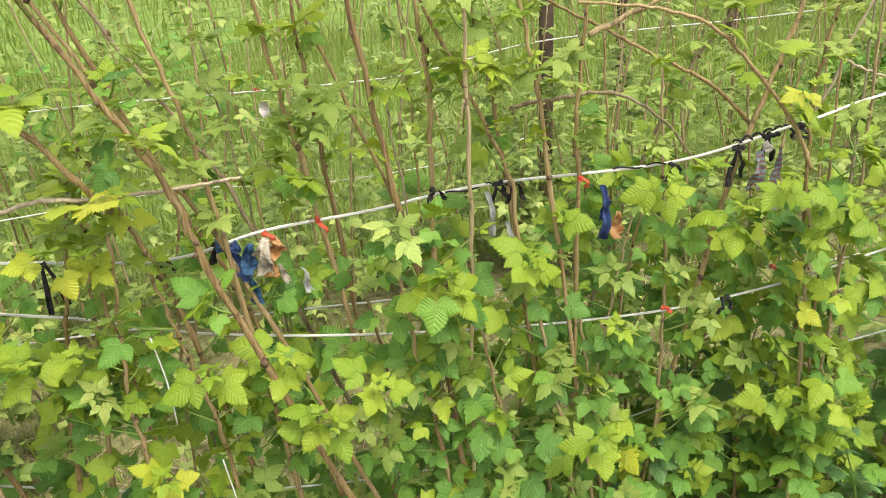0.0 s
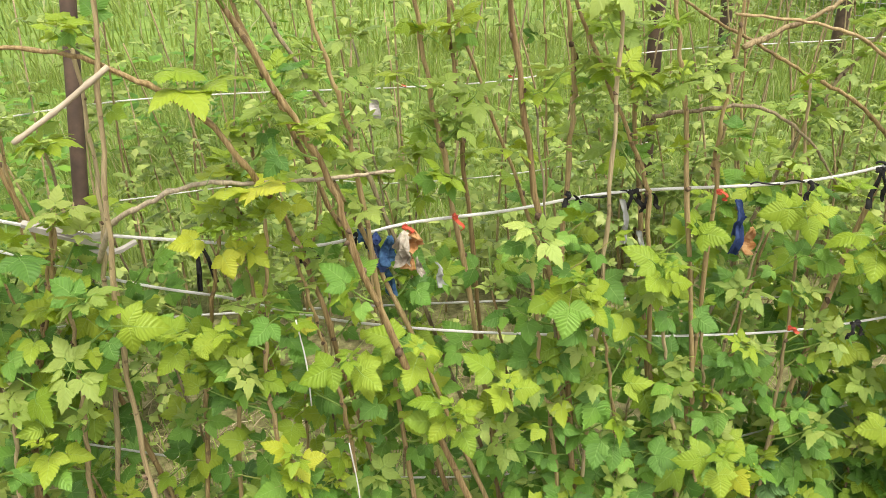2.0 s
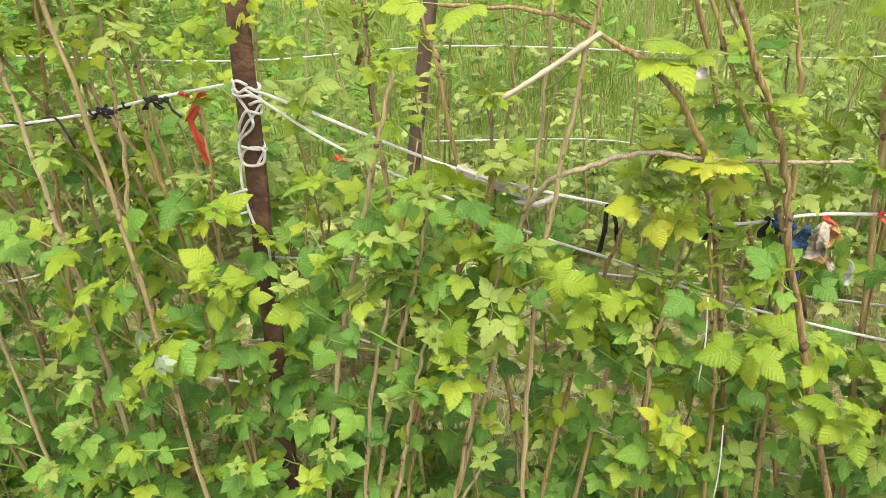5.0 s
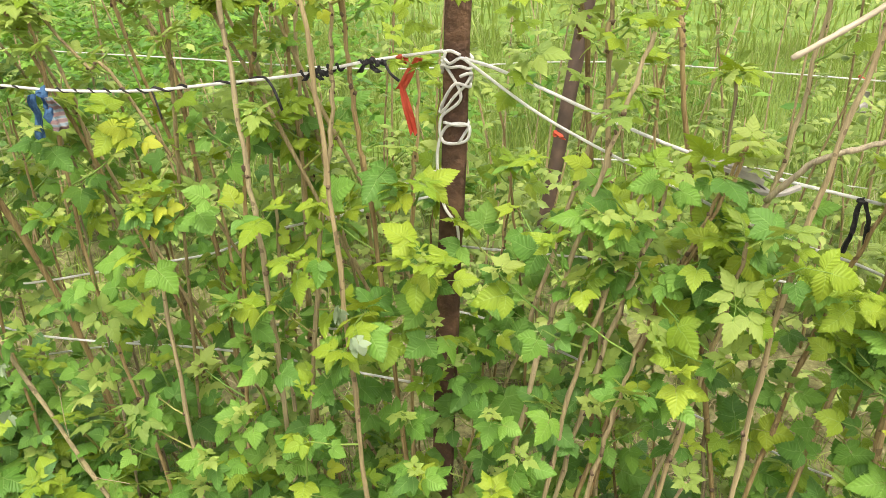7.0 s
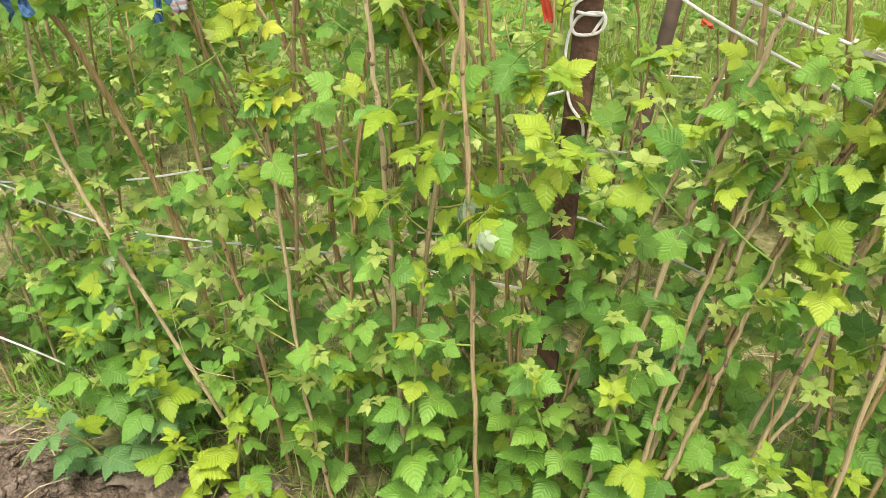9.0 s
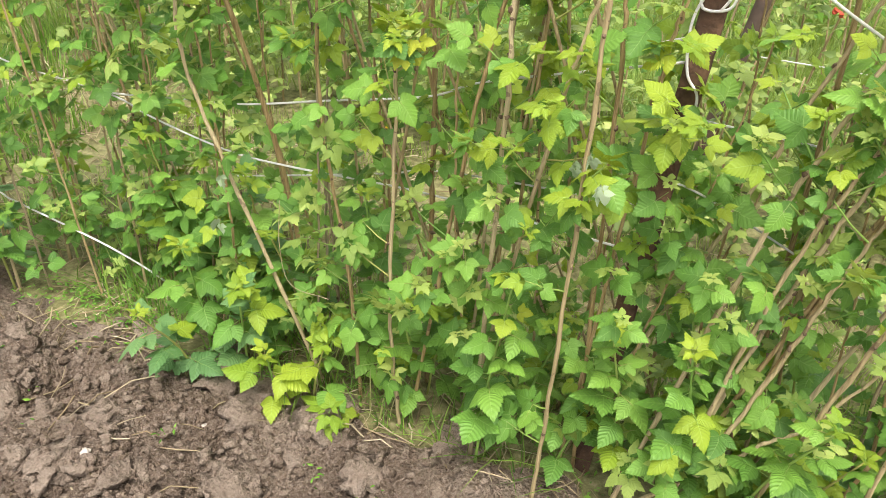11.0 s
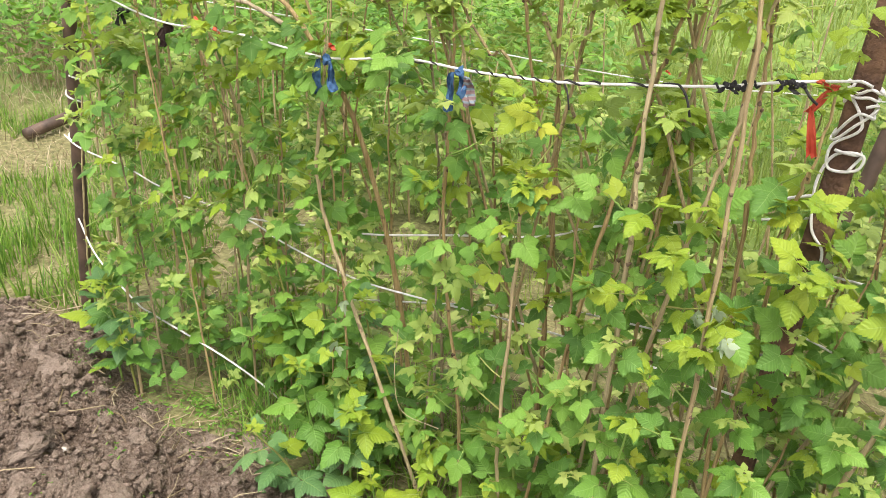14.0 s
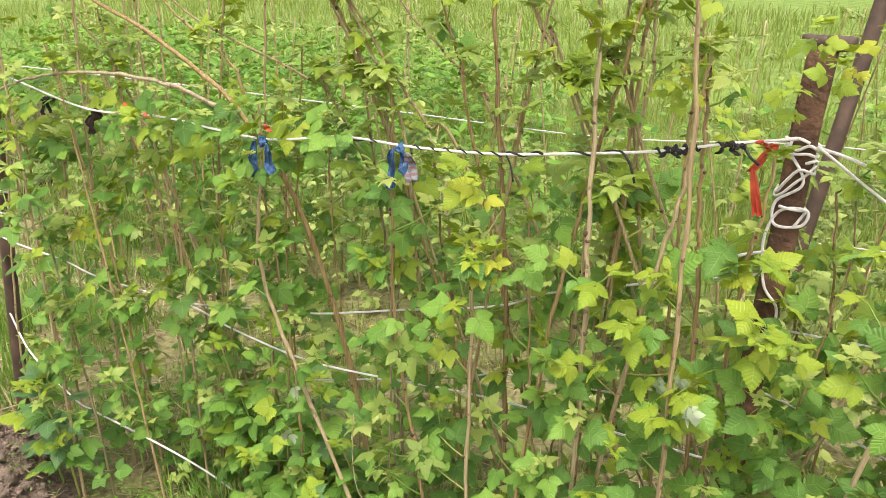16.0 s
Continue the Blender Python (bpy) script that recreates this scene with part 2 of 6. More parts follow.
soil = m.ramp(m.math("ADD", m.math("MULTIPLY", fine, 0.65), m.math("MULTIPLY", m.noise(5.0, 4.0), 0.35)), (0.28, (0.09, 0.064, 0.047)), (0.44, (0.265, 0.198, 0.148)), (0.64, (0.45, 0.36, 0.285)))
turf = m.ramp(m.noise(26.0, 6.0, rough=0.75), (0.3, (0.06, 0.052, 0.03)), (0.44, (0.14, 0.135, 0.06)), (0.56, (0.23, 0.22, 0.1)), (0.7, (0.36, 0.3, 0.19)))
lawn = m.ramp(m.noise(3.0, 6.0, rough=0.7), (0.32, (0.07, 0.125, 0.03)), (0.55, (0.17, 0.265, 0.055)), (0.75, (0.26, 0.27, 0.12)))
away = m.math("MINIMUM", m.math("MAXIMUM", m.math("SUBTRACT", sep.outputs["Y"], 2.6), 0.0), 1.0)
m.colour(m.mix(bed, m.mix(away, turf, lawn), soil)).bump(m.math("MULTIPLY", bed, m.math("ADD", m.grains(), fine)), 1.0, 0.03)
GROUND = m.m

m = Mat("stone_pale", 0.8)
m.colour(m.ramp(m.noise(20), (0.3, (0.45, 0.4, 0.34)), (0.7, (0.66, 0.6, 0.52))))
STONE = m.m
m = Mat("dandelion_yellow", 0.6)
m.colour(m.ramp(m.noise(40), (0.3, (0.8, 0.5, 0.02)), (0.7, (0.9, 0.66, 0.05))))
FLOWER = m.m
m = Mat("galvanised_wire", 0.45)
m.b.inputs["Metallic"].default_value = 0.7
m.colour(m.ramp(m.noise(9), (0.3, (0.3, 0.32, 0.32)), (0.7, (0.46, 0.48, 0.47))))
WIRE = m.m


# ---------------------------------------------------------------- mesh helpers
def mesh_object(name, verts, faces, material, parent=None, label="", category="", group="", kind="", smooth=True, uvs=None):
    me = bpy.data.meshes.new(name)
    me.from_pydata([tuple(v) for v in verts], [], faces)
    for mt in (material if isinstance(material, (list, tuple)) else [material]):
        me.materials.append(mt)
    if smooth:
        me.polygons.foreach_set("use_smooth", [True] * len(me.polygons))
    if uvs is not None:
        layer = me.uv_layers.new(name="UVMap")
        for lp in me.loops:
            layer.data[lp.index].uv = uvs[lp.vertex_index]
    me.update()
    ob = new(name, me)
    if parent is not None:
        ob.parent = parent
    return tagged(ob, label, category, group, kind)


def tube_geo(path, radii, sides=6, caps=True):
    """Vertices, faces and uvs of a round tube along a path of Vectors."""
    vs, fs, uv = [], [], []
    n = len(path)
    ref = Vector((0.13, 0.97, 0.2)).normalized()
    run = 0.0
    for i, p in enumerate(path):
        d = (path[min(i + 1, n - 1)] - path[max(i - 1, 0)])
        d = d.normalized() if d.length > 1e-9 else Vector((0, 0, 1))
        side = d.cross(ref)
        side = side.normalized() if side.length > 1e-4 else d.orthogonal().normalized()
        ref = side.cross(d)
        up = side.cross(d)
        if i:
            run += (p - path[i - 1]).length
        r = radii[i] if isinstance(radii, (list, tuple)) else radii
        for k in range(sides):
            a = 2 * math.pi * k / sides
            vs.append(p + side * (math.cos(a) * r) + up * (math.sin(a) * r))
            uv.append((run * 90 + k * 1.0, k / sides))
    for i in range(n - 1):
        for k in range(sides):
            a, b = i * sides + k, i * sides + (k + 1) % sides
            fs.append((a, b, b + sides, a + sides))
    if caps:
        fs.append(tuple(reversed(range(sides))))
        fs.append(tuple(range((n - 1) * sides, n * sides)))
    return vs, fs, uv


def merge(geos):
    vs, fs, uv = [], [], []
    for v, f, u in geos:
        o = len(vs)
        vs += v
        uv += u
        fs += [tuple(i + o for i in q) for q in f]
    return vs, fs, uv


def spline(points, steps=8):
    """A smooth line through the points."""
    pts = [Vector(p) for p in points]
    if len(pts) == 2:
        return [pts[0].lerp(pts[1], i / steps) for i in range(steps + 1)]
    ext = [2 * pts[0] - pts[1]] + pts + [2 * pts[-1] - pts[-2]]
    out = []
    for i in range(1, len(ext) - 2):
        a, b, c, d = ext[i - 1:i + 3]
        for k in range(steps):
            t = k / steps
            out.append(0.5 * (2 * b + (c - a) * t + (2 * a - 5 * b + 4 * c - d) * t * t + (3 * b - a - 3 * c + d) * t ** 3))
    out.append(pts[-1])
    return out

# ---------------------------------------------------------------- ground
rng = random.Random(7)


def in_bed(x, y):
    """1 in the tilled bed, 0 on the turf."""
    w = 0.16 * noise.noise((x * 2.2, y * 2.2, 3.1))
    edge = 1.04 + 0.22 * min(max((-2.7 - x) / 0.5, 0), 1)
    a = min(max((edge - y + w) / 0.16, 0), 1)
    b = min(max((x + 3.62 + w) / 0.2, 0), 1)
    return a * b


def ground_height(x, y):
    bed = in_bed(x, y) if (-4 < x < 3.2 and -1.5 < y < 1.5) else 0.0
    if not (-4.2 < x < 3.0 and 0 < y < 5):
        return 0.0
    h = 0.012 * noise.noise((x * 1.3, y * 1.3, 0))
    if bed > 0:
        h += bed * (0.03 * noise.noise((x * 5, y * 5, 1.7)) + 0.05 * min(max((-2.6 - x) / 0.6, 0), 1) + 0.02 * noise.noise((x * 2.1, y * 2.1, 9)))
        near = min(max((1.4 - y) / 0.15, 0), 1) * min(max((y - 0.3) / 0.12, 0), 1) * min(max((-1.1 - x) / 0.15, 0), 1)
        bed *= near
        for k, deep, z in ((4.5, 0.035, 0.4), (11, 0.03, 2.4), (24, 0.016, 5.4), (47, 0.009, 7.7)):
            h += bed * deep * (1.1 - 2.2 * abs(noise.noise((x * k, y * k, z))) ** 0.8)
        wx = x * 14 + 1.3 * noise.noise((x * 19, y * 19, 1.4))
        wy = y * 14 + 1.3 * noise.noise((x * 19, y * 19, 4.4))
        d, p = noise.voronoi((wx, wy, 2.4))
        own = 0.5 + 0.5 * math.sin(p[0].x * 12.9 + p[0].y * 78.2)
        h += bed * 0.034 * own ** 2.5 * max(0.0, 1.0 - (d[0] / 0.6) ** 2)
        h += bed * 0.008 * noise.noise((x * 60, y * 60, 2.1))
    return h


def axis(lo, fine_lo, fine_hi, hi, step, grow=1.22):
    mid = list(np.arange(fine_lo, fine_hi, step))
    up, s, v = [], step, fine_hi
    while v < hi:
        up.append(v)
        s *= grow
        v += s
    dn, s, v = [], step, fine_lo
    while v > lo:
        s *= grow
        v -= s
        dn.append(v)
    return dn[::-1] + mid + up + [hi]


gx = axis(-900, -3.7, -1.2, 900, 0.0085, 1.3)
gy = axis(-300, 0.4, 1.2, 1200, 0.0085, 1.3)
verts = [(x, y, ground_height(x, y) if (abs(x) < 8 and -2 < y < 9) else 0.0) for y in gy for x in gx]
nx = len(gx)
faces = [(j * nx + i, j * nx + i + 1, (j + 1) * nx + i + 1, (j + 1) * nx + i) for j in range(len(gy) - 1) for i in range(nx - 1)]
mesh_object("ground", verts, faces, GROUND, label="dug brown soil along the row, green turf beyond", category="ground", kind="structure")


ICO = {}


def lump_geo(c, r, seed, squash=0.7, level=2, rough=0.35, cuts=0):
    """A rough lump round c; level 1 has 20 faces, 2 has 80, 3 has 320."""
    if level not in ICO:
        bm = bmesh.new()
        bmesh.ops.create_icosphere(bm, subdivisions=level, radius=1.0)
        ICO[level] = ([v.co.copy() for v in bm.verts], [tuple(v.index for v in f.verts) for f in bm.faces])
        bm.free()
    off = Vector((seed * 3.7, seed * 1.3, seed * 2.1))
    cut_rng = random.Random(int(seed * 100))
    planes = [(Vector((cut_rng.gauss(0, 1), cut_rng.gauss(0, 1), cut_rng.gauss(0, 1))).normalized(), cut_rng.uniform(0.45, 0.75)) for _ in range(cuts)]
    vs = []
    for co in ICO[level][0]:
        n = 1 + 0.55 * noise.noise(co * 1.3 + off) + rough * noise.noise(co * 2.7 + off)
        if level > 2:
            n += 0.26 * noise.noise(co * 6.5 + off) + 0.12 * noise.noise(co * 14 + off)
        q = co * n
        for pn, pd in planes:
            q = q - pn * (max(0.0, q.dot(pn) - pd) * 0.9)
        if cuts:
            q += co * (0.09 * noise.noise(co * 5.0 + off))
        q = q * r
        vs.append(Vector((q.x + c[0], q.y + c[1], q.z * squash + c[2])))
    return vs, ICO[level][1], [(0, 0)] * len(vs)


# crumbs of soil, past counting, and the larger clods one by one
geos = []
for i in range(9000):
    x, y = rng.uniform(-3.7, -1.2), rng.uniform(0.36, 1.25)
    if in_bed(x, y) > 0.4:
        r = 0.003 + 0.011 * rng.random() ** 2.6
        geos.append(lump_geo((x, y, ground_height(x, y) + r * rng.uniform(0.35, 0.9)), r, i * 0.37, rng.uniform(0.6, 1.0), 1, 0.8))
for i in range(420):
    x, y = rng.uniform(-3.65, -1.25), rng.uniform(0.4, 1.2)
    if in_bed(x, y) > 0.5:
        r = 0.009 + 0.016 * rng.random() ** 2
        geos.append(lump_geo((x, y, ground_height(x, y) + r * 0.15), r * 1.15, i + 0.5, rng.uniform(0.6, 0.95), 2, 1.3, 3))
vs, fs, _ = merge(geos)
mesh_object("soil_crumbs", vs, fs, SOIL, label="loose crumbs of dug brown soil", category="soil", kind="stuff")


def soil_clod(x, y, r, seed, squash=0.75):
    vs, fs, _ = lump_geo((0, 0, 0), r * 1.15, seed, squash, 3, 1.0, 4)
    ob = mesh_object("soil_clod", vs, fs, SOIL, label="lump of dug brown soil on the bed", category="soil clod", group="clods on the dug bed")
    ob.location = (x, y, ground_height(x, y) + r * squash * 0.12)


soil_clod(-2.40, 0.69, 0.055, 1, 0.75)
soil_clod(-1.96, 1.0, 0.055, 2, 0.9)
soil_clod(-1.84, 0.97, 0.06, 3, 0.95)
soil_clod(-1.76, 0.92, 0.045, 5, 0.9)
for i in range(70):
    x, y = rng.uniform(-3.5, -1.3), rng.uniform(0.42, 1.08)
    soil_clod(x, y, 0.02 + 0.034 * rng.random() ** 1.6, 10 + i, rng.uniform(0.6, 1.0))


# ---------------------------------------------------------------- grass and litter
def blade(base, h, w, az, lean, segs=3, curl=0.5):
    d = Vector((math.cos(az), math.sin(az), 0))
    s = Vector((-d.y, d.x, 0))
    vs, fs = [], []
    for k in range(segs):
        t = k / segs
        c = Vector(base) + d * (lean * h * t ** 1.7) + Vector((0, 0, h * (t - curl * lean * t * t * 0.5)))
        ww = w * (1 - 0.75 * t) * 0.5
        vs += [c - s * ww, c + s * ww]
    vs.append(Vector(base) + d * (lean * h) + Vector((0, 0, h * (1 - curl * lean * 0.5))))
    for k in range(segs - 1):
        fs.append((2 * k, 2 * k + 1, 2 * k + 3, 2 * k + 2))
    fs.append((2 * segs - 2, 2 * segs - 1, 2 * segs))
    return vs, fs, [(0, 0)] * len(vs)


def sward(name, count, xr, yr, hr, wr, material, label, ok=None, lean=0.5, segs=3, gap=0.0):
    geos = []
    for _ in range(count):
        x, y = rng.uniform(*xr), rng.uniform(*yr)
        if ok and not ok(x, y):
            continue
        if gap and noise.noise((x * 1.9, y * 1.9, 4.4)) < gap - 0.5:
            continue
        h = rng.uniform(*hr) * (0.75 + 0.5 * (noise.noise((x * 1.2, y * 1.2, 8)) + 0.5))
        geos.append(blade((x, y, ground_height(x, y) - 0.01), h, rng.uniform(*wr), rng.uniform(0, 6.283), rng.uniform(0.05, lean), segs))
    vs, fs, _ = merge(geos)
    return mesh_object(name, vs, fs, material, label=label, category="grass", kind="stuff", smooth=False)


sward("alley_grass", 12000, (-3.0, 4.5), (1.35, 2.5), (0.05, 0.16), (0.003, 0.006), GRASS_LOW, "short green grass in the alley between rows", gap=0.18, lean=1.0, segs=2)
sward("tall_grass", 62000, (-8.5, 6.5), (2.75, 7.5), (0.08, 0.34), (0.005, 0.009), GRASS, "bright green meadow grass", lambda x, y: not (x < -5.4 and y < 4.6), lean=1.0, segs=2)
sward("far_grass", 22000, (-18, 16), (7.0, 20), (0.2, 0.45), (0.015, 0.035), GRASS, "bright green grass farther off", lean=0.9, segs=2)
sward("verge_grass", 34000, (-7.0, -3.3), (0.8, 4.2), (0.04, 0.21), (0.004, 0.009), VERGE, "rough green grass beside the end post", lambda x, y: in_bed(x, y) < 0.2 and noise.noise((x * 1.5, y * 1.5, 5)) < 0.15 and noise.noise((x * 4.5, y * 4.5, 1)) > -0.22 and not (x < -5.6 and y > 3.0), 0.8, 2)
sward("row_foot_grass", 6500, (-3.1, 2.4), (1.02, 1.5), (0.04, 0.22), (0.003, 0.006), VERGE, "thin grass at the feet of the canes", lambda x, y: y > 1.02 + 0.16 * max(0.0, min(1.0, (-2.2 - x) / 0.4)) and noise.noise((x * 3.0, y * 3.0, 7.7)) > -0.2, lean=1.3)
sward("dry_grass", 2600, (-8.6, -6.0), (3.2, 5.4), (0.15, 0.5), (0.005, 0.01), STRAW, "clump of dry pale grass", lambda x, y: noise.noise((x, y, 2)) > -0.25, 1.1)

sward("dry_stalks", 260, (-8, 7), (2.8, 8), (0.2, 0.7), (0.003, 0.006), STRAW, "dry stalks standing in the meadow", lean=0.8)
sward("verge_straw", 9000, (-7.5, -3.25), (0.85, 4.5), (0.03, 0.16), (0.003, 0.007), STRAW, "dry pale grass in the verge", lambda x, y: in_bed(x, y) < 0.2 and (noise.noise((x * 1.5, y * 1.5, 5)) > 0.02 or (x < -5.4 and y > 2.9)), 2.2)
geos = []
for _ in range(3200):
    x, y = rng.uniform(-3.9, 2.6), rng.uniform(0.95, 2.4) if rng.random() < 0.8 else rng.uniform(0.3, 1.1)
    if y < 0.95 and rng.random() < 0.6:
        continue
    a, ln = rng.uniform(0, 6.28), rng.uniform(0.03, 0.16)
    z = ground_height(x, y) + 0.012
    p = [Vector((x, y, z)), Vector((x + math.cos(a) * ln * 0.5, y + math.sin(a) * ln * 0.5, z + rng.uniform(0, 0.015))), Vector((x + math.cos(a + 0.2) * ln, y + math.sin(a + 0.2) * ln, z))]
    geos.append(tube_geo(p, rng.uniform(0.0009, 0.0024), 3, False))
vs, fs, _ = merge(geos)
mesh_object("straw_litter", vs, fs, STRAW, label="dry stalks lying on the soil and under the canes", category="straw", kind="stuff")


# ---------------------------------------------------------------- leaves
def leaf_outline(u):
    """Half width of a raspberry leaflet along its length: round at the base, drawn out to a point."""
    if u <= 0 or u >= 1:
        return 0.0
    if u < 0.34:
        return math.sqrt(1 - ((0.34 - u) / 0.34) ** 2)
    return (1 - ((u - 0.34) / 0.66) ** 1.55) ** 1.05


def leaflet_geo(M, length, width, teeth=7, cols=2, fold=0.22, droop=0.25, seed=0):
    """One double-toothed, pleated leaflet: base at M's origin, along +x, upper face +z."""
    r = random.Random(seed)
    tw, skew, bend = r.uniform(-0.3, 0.3), r.uniform(-0.1, 0.1), r.uniform(-0.07, 0.07)
    wave, ph = r.uniform(0.01, 0.03), r.uniform(0, 6)
    vs, uv, fs = [], [], []

    def point(u, a, side, k, ripple=0.0):
        w = 0.5 * width * leaf_outline(u) * a
        rib = u - 0.24 * math.sin(math.pi * u)
        x = length * (rib + (u - rib) * min(a, 1.0))
        y = side * w + bend * length * math.sin(math.pi * u)
        z = fold * w - 0.3 * w * min(a, 1.0) - droop * length * (x / length) ** 2 + skew * y + tw * y * (x / length) + (ripple + wave * a * math.sin(7 * u + ph + side)) * length
        vs.append(M @ Vector((x, y, z)))
        uv.append((k, side * min(a, 1.0)))
        return len(vs) - 1

    mid = [point(k / teeth, 0, 1, k) for k in range(teeth + 1)]
    for side in (1, -1):
        edge = [mid[0]] + [point(k / teeth, 0.91 * r.uniform(0.96, 1.03), side, k, 0.012) for k in range(1, teeth)] + [mid[-1]]
        tips = [point(min((k + 0.9) / teeth, 0.995), 1.15 * r.uniform(0.94, 1.07), side, k + 0.5, -0.01) for k in range(teeth)]
        inner = mid if cols == 1 else [mid[0]] + [point(k / teeth, 0.5, side, k, 0.022) for k in range(1, teeth)] + [mid[-1]]
        for k in range(teeth):
            if cols > 1:
                small = point((k + 0.34) / teeth, 1.06, side, k + 0.25, 0.0)
                notch = point((k + 0.44) / teeth, 0.97, side, k + 0.32, 0.0)
                quads = [(inner[k], edge[k], small), (inner[k], small, notch), (inner[k], notch, tips[k]), (inner[k], tips[k], inner[k + 1])]
                if edge[k] == inner[k]:
                    quads = quads[1:]
            else:
                quads = [(inner[k], tips[k], inner[k + 1])]
                if edge[k] != inner[k]:
                    quads.append((inner[k], edge[k], tips[k]))
            if edge[k + 1] != inner[k + 1]:
                quads.append((inner[k + 1], tips[k], edge[k + 1]))
            if cols > 1:
                ring = []
                for i in (mid[k], inner[k], inner[k + 1], mid[k + 1]):
                    if i not in ring:
                        ring.append(i)
                if len(ring) > 2:
                    quads.append(tuple(ring))
            for f in quads:
                fs.append(f if side < 0 else tuple(reversed(f)))
    return vs, fs, uv


def trifoliate(seed, teeth=6, cols=2, leaflets=3, petiole=0.75, broad=0.74, droop=0.25):
    """A raspberry leaf; the end leaflet is one unit long. Faces of the blade, then faces of the stalk."""
    r = random.Random(seed)
    e = Vector((petiole, 0, r.uniform(0.02, 0.12)))
    parts = []
    parts.append(leaflet_geo(Matrix.Translation(e + Vector((0.13, 0, 0))) @ pose(0, 0, 0, r.uniform(-8, 8), r.uniform(-6, 14), r.uniform(-8, 8)), 1.0, broad, teeth, cols, r.uniform(0.1, 0.35), droop * r.uniform(0.6, 1.4), seed))
    for s in (1, -1):
        L = r.uniform(0.76, 0.92)
        M = Matrix.Translation(e) @ pose(0, 0, 0, s * r.uniform(-6, 16), r.uniform(-6, 12), s * r.uniform(58, 80))
        parts.append(leaflet_geo(M, L, broad * L * 0.92, teeth, cols, r.uniform(0.1, 0.35), droop * r.uniform(0.6, 1.5), seed + s))
    if leaflets == 5:
        for s in (1, -1):
            M = Matrix.Translation(e - Vector((0.28, 0, 0.02))) @ pose(0, 0, 0, s * r.uniform(0, 20), r.uniform(5, 25), s * r.uniform(70, 90))
            parts.append(leaflet_geo(M, 0.6, 0.46, max(4, teeth - 2), cols, 0.2, droop, seed + 5 * s))
    blade_geo = merge(parts)
    stalks = tube_geo([Vector((0, 0, 0)), e + Vector((0, 0, 0.03)), e + Vector((0.22, 0, 0))], [0.016, 0.012, 0.009], 3, False)
    return blade_geo, stalks


LEAF_GEO = {}


def leaf_mesh(name, geos, material):
    (v1, f1, u1), (v2, f2, u2) = geos
    me = bpy.data.meshes.new(name)
    o = len(v1)
    me.from_pydata([tuple(v) for v in v1 + v2], [], f1 + [tuple(i + o for i in q) for q in f2])
    me.materials.append(material)
    me.materials.append(STALK)
    me.polygons.foreach_set("material_index", [0] * len(f1) + [1] * len(f2))
    me.polygons.foreach_set("use_smooth", [True] * len(me.polygons))
    uv = u1 + u2
    lay = me.uv_layers.new(name="UVMap")
    for lp in me.loops:
        lay.data[lp.index].uv = uv[lp.vertex_index]
    LEAF_GEO[me.name] = (np.array([tuple(v) for v in v1 + v2]), f1, [tuple(i + o for i in q) for q in f2], uv, material)
    return me


def foliage(parent, bunch):
    """All the leaves of one cane, too many to pick apart, as one part. bunch: leaf meshes and their places on the cane."""
    slots = [FILL_GREEN, FILL_LIME, FILL_TIP, STALK]
    of = {LEAF_LIME.name: 1, LEAF_YELLOW.name: 1, LEAF_TIP.name: 2}
    vs, fs, uv, mi = [], [], [], []
    for me, m4 in bunch:
        co, blade_faces, stalk_faces, u, mt = LEAF_GEO[me.name]
        a = np.array(m4)
        o = len(vs)
        vs += (co @ a[:3, :3].T + a[:3, 3]).tolist()
        uv += u
        fs += [tuple(i + o for i in q) for q in blade_faces + stalk_faces]
        mi += [of.get(mt.name, 0)] * len(blade_faces) + [3] * len(stalk_faces)
    ob = mesh_object("foliage", vs, fs, slots, parent, kind="stuff", uvs=uv)
    ob.data.polygons.foreach_set("material_index", mi)
    return ob


def tuft_geo(seed, n=6):
    """A just opened shoot tip: small folded leaves round one point."""
    r = random.Random(seed)
    blades, stalks = [], []
    for k in range(n):
        g, st = trifoliate(seed * 31 + k, 5, 1, 3, r.uniform(0.25, 0.6), 0.62, 0.3)
        s = r.uniform(0.5, 1.0)
        M = pose(0, 0, 0.0, 0, 0, 360 * k / n + r.uniform(-25, 25)) @ pose(0, 0, 0, r.uniform(-20, 20), -r.uniform(-10, 62), 0) @ Matrix.Diagonal((s, s, s, 1))
        blades.append(([M @ v for v in g[0]], g[1], g[2]))
        stalks.append(([M @ v for v in st[0]], st[1], st[2]))
    return merge(blades), merge(stalks)


LONG = (0.5, 0.7, 0.4, 0.6, 0.75, 0.5, 0.6)
WIDE = (0.74, 0.84, 0.66, 0.72, 0.86, 0.78, 0.7)
HANG = (0.1, 0.15, 0.25, 0.12, 0.05, 0.32, 0.18)
SHAPES = [trifoliate(11 + k, 8, 2, 5 if k in (3, 6) else 3, LONG[k], WIDE[k], HANG[k]) for k in range(7)]
SMALL = [trifoliate(41 + k, 7, 1, 3, LONG[k], WIDE[k], HANG[k]) for k in range(6)]
TUFTS = [tuft_geo(3 + k, 4 + k % 2) for k in range(5)]
KINDS = {"green": LEAF_GREEN, "lime": LEAF_LIME, "yellow": LEAF_YELLOW, "blue": LEAF_BLUE, "pale": LEAF_PALE}
LEAVES = {k: [leaf_mesh("leaf", g, mt) for g in SHAPES] for k, mt in KINDS.items()}
SMALL_LEAVES = {k: [leaf_mesh("leaf", g, mt) for g in SMALL] for k, mt in KINDS.items()}
TUFT_MESH = {k: [leaf_mesh("leaf_tuft", g, mt) for g in TUFTS] for k, mt in (("green", LEAF_TIP), ("lime", LEAF_LIME))}


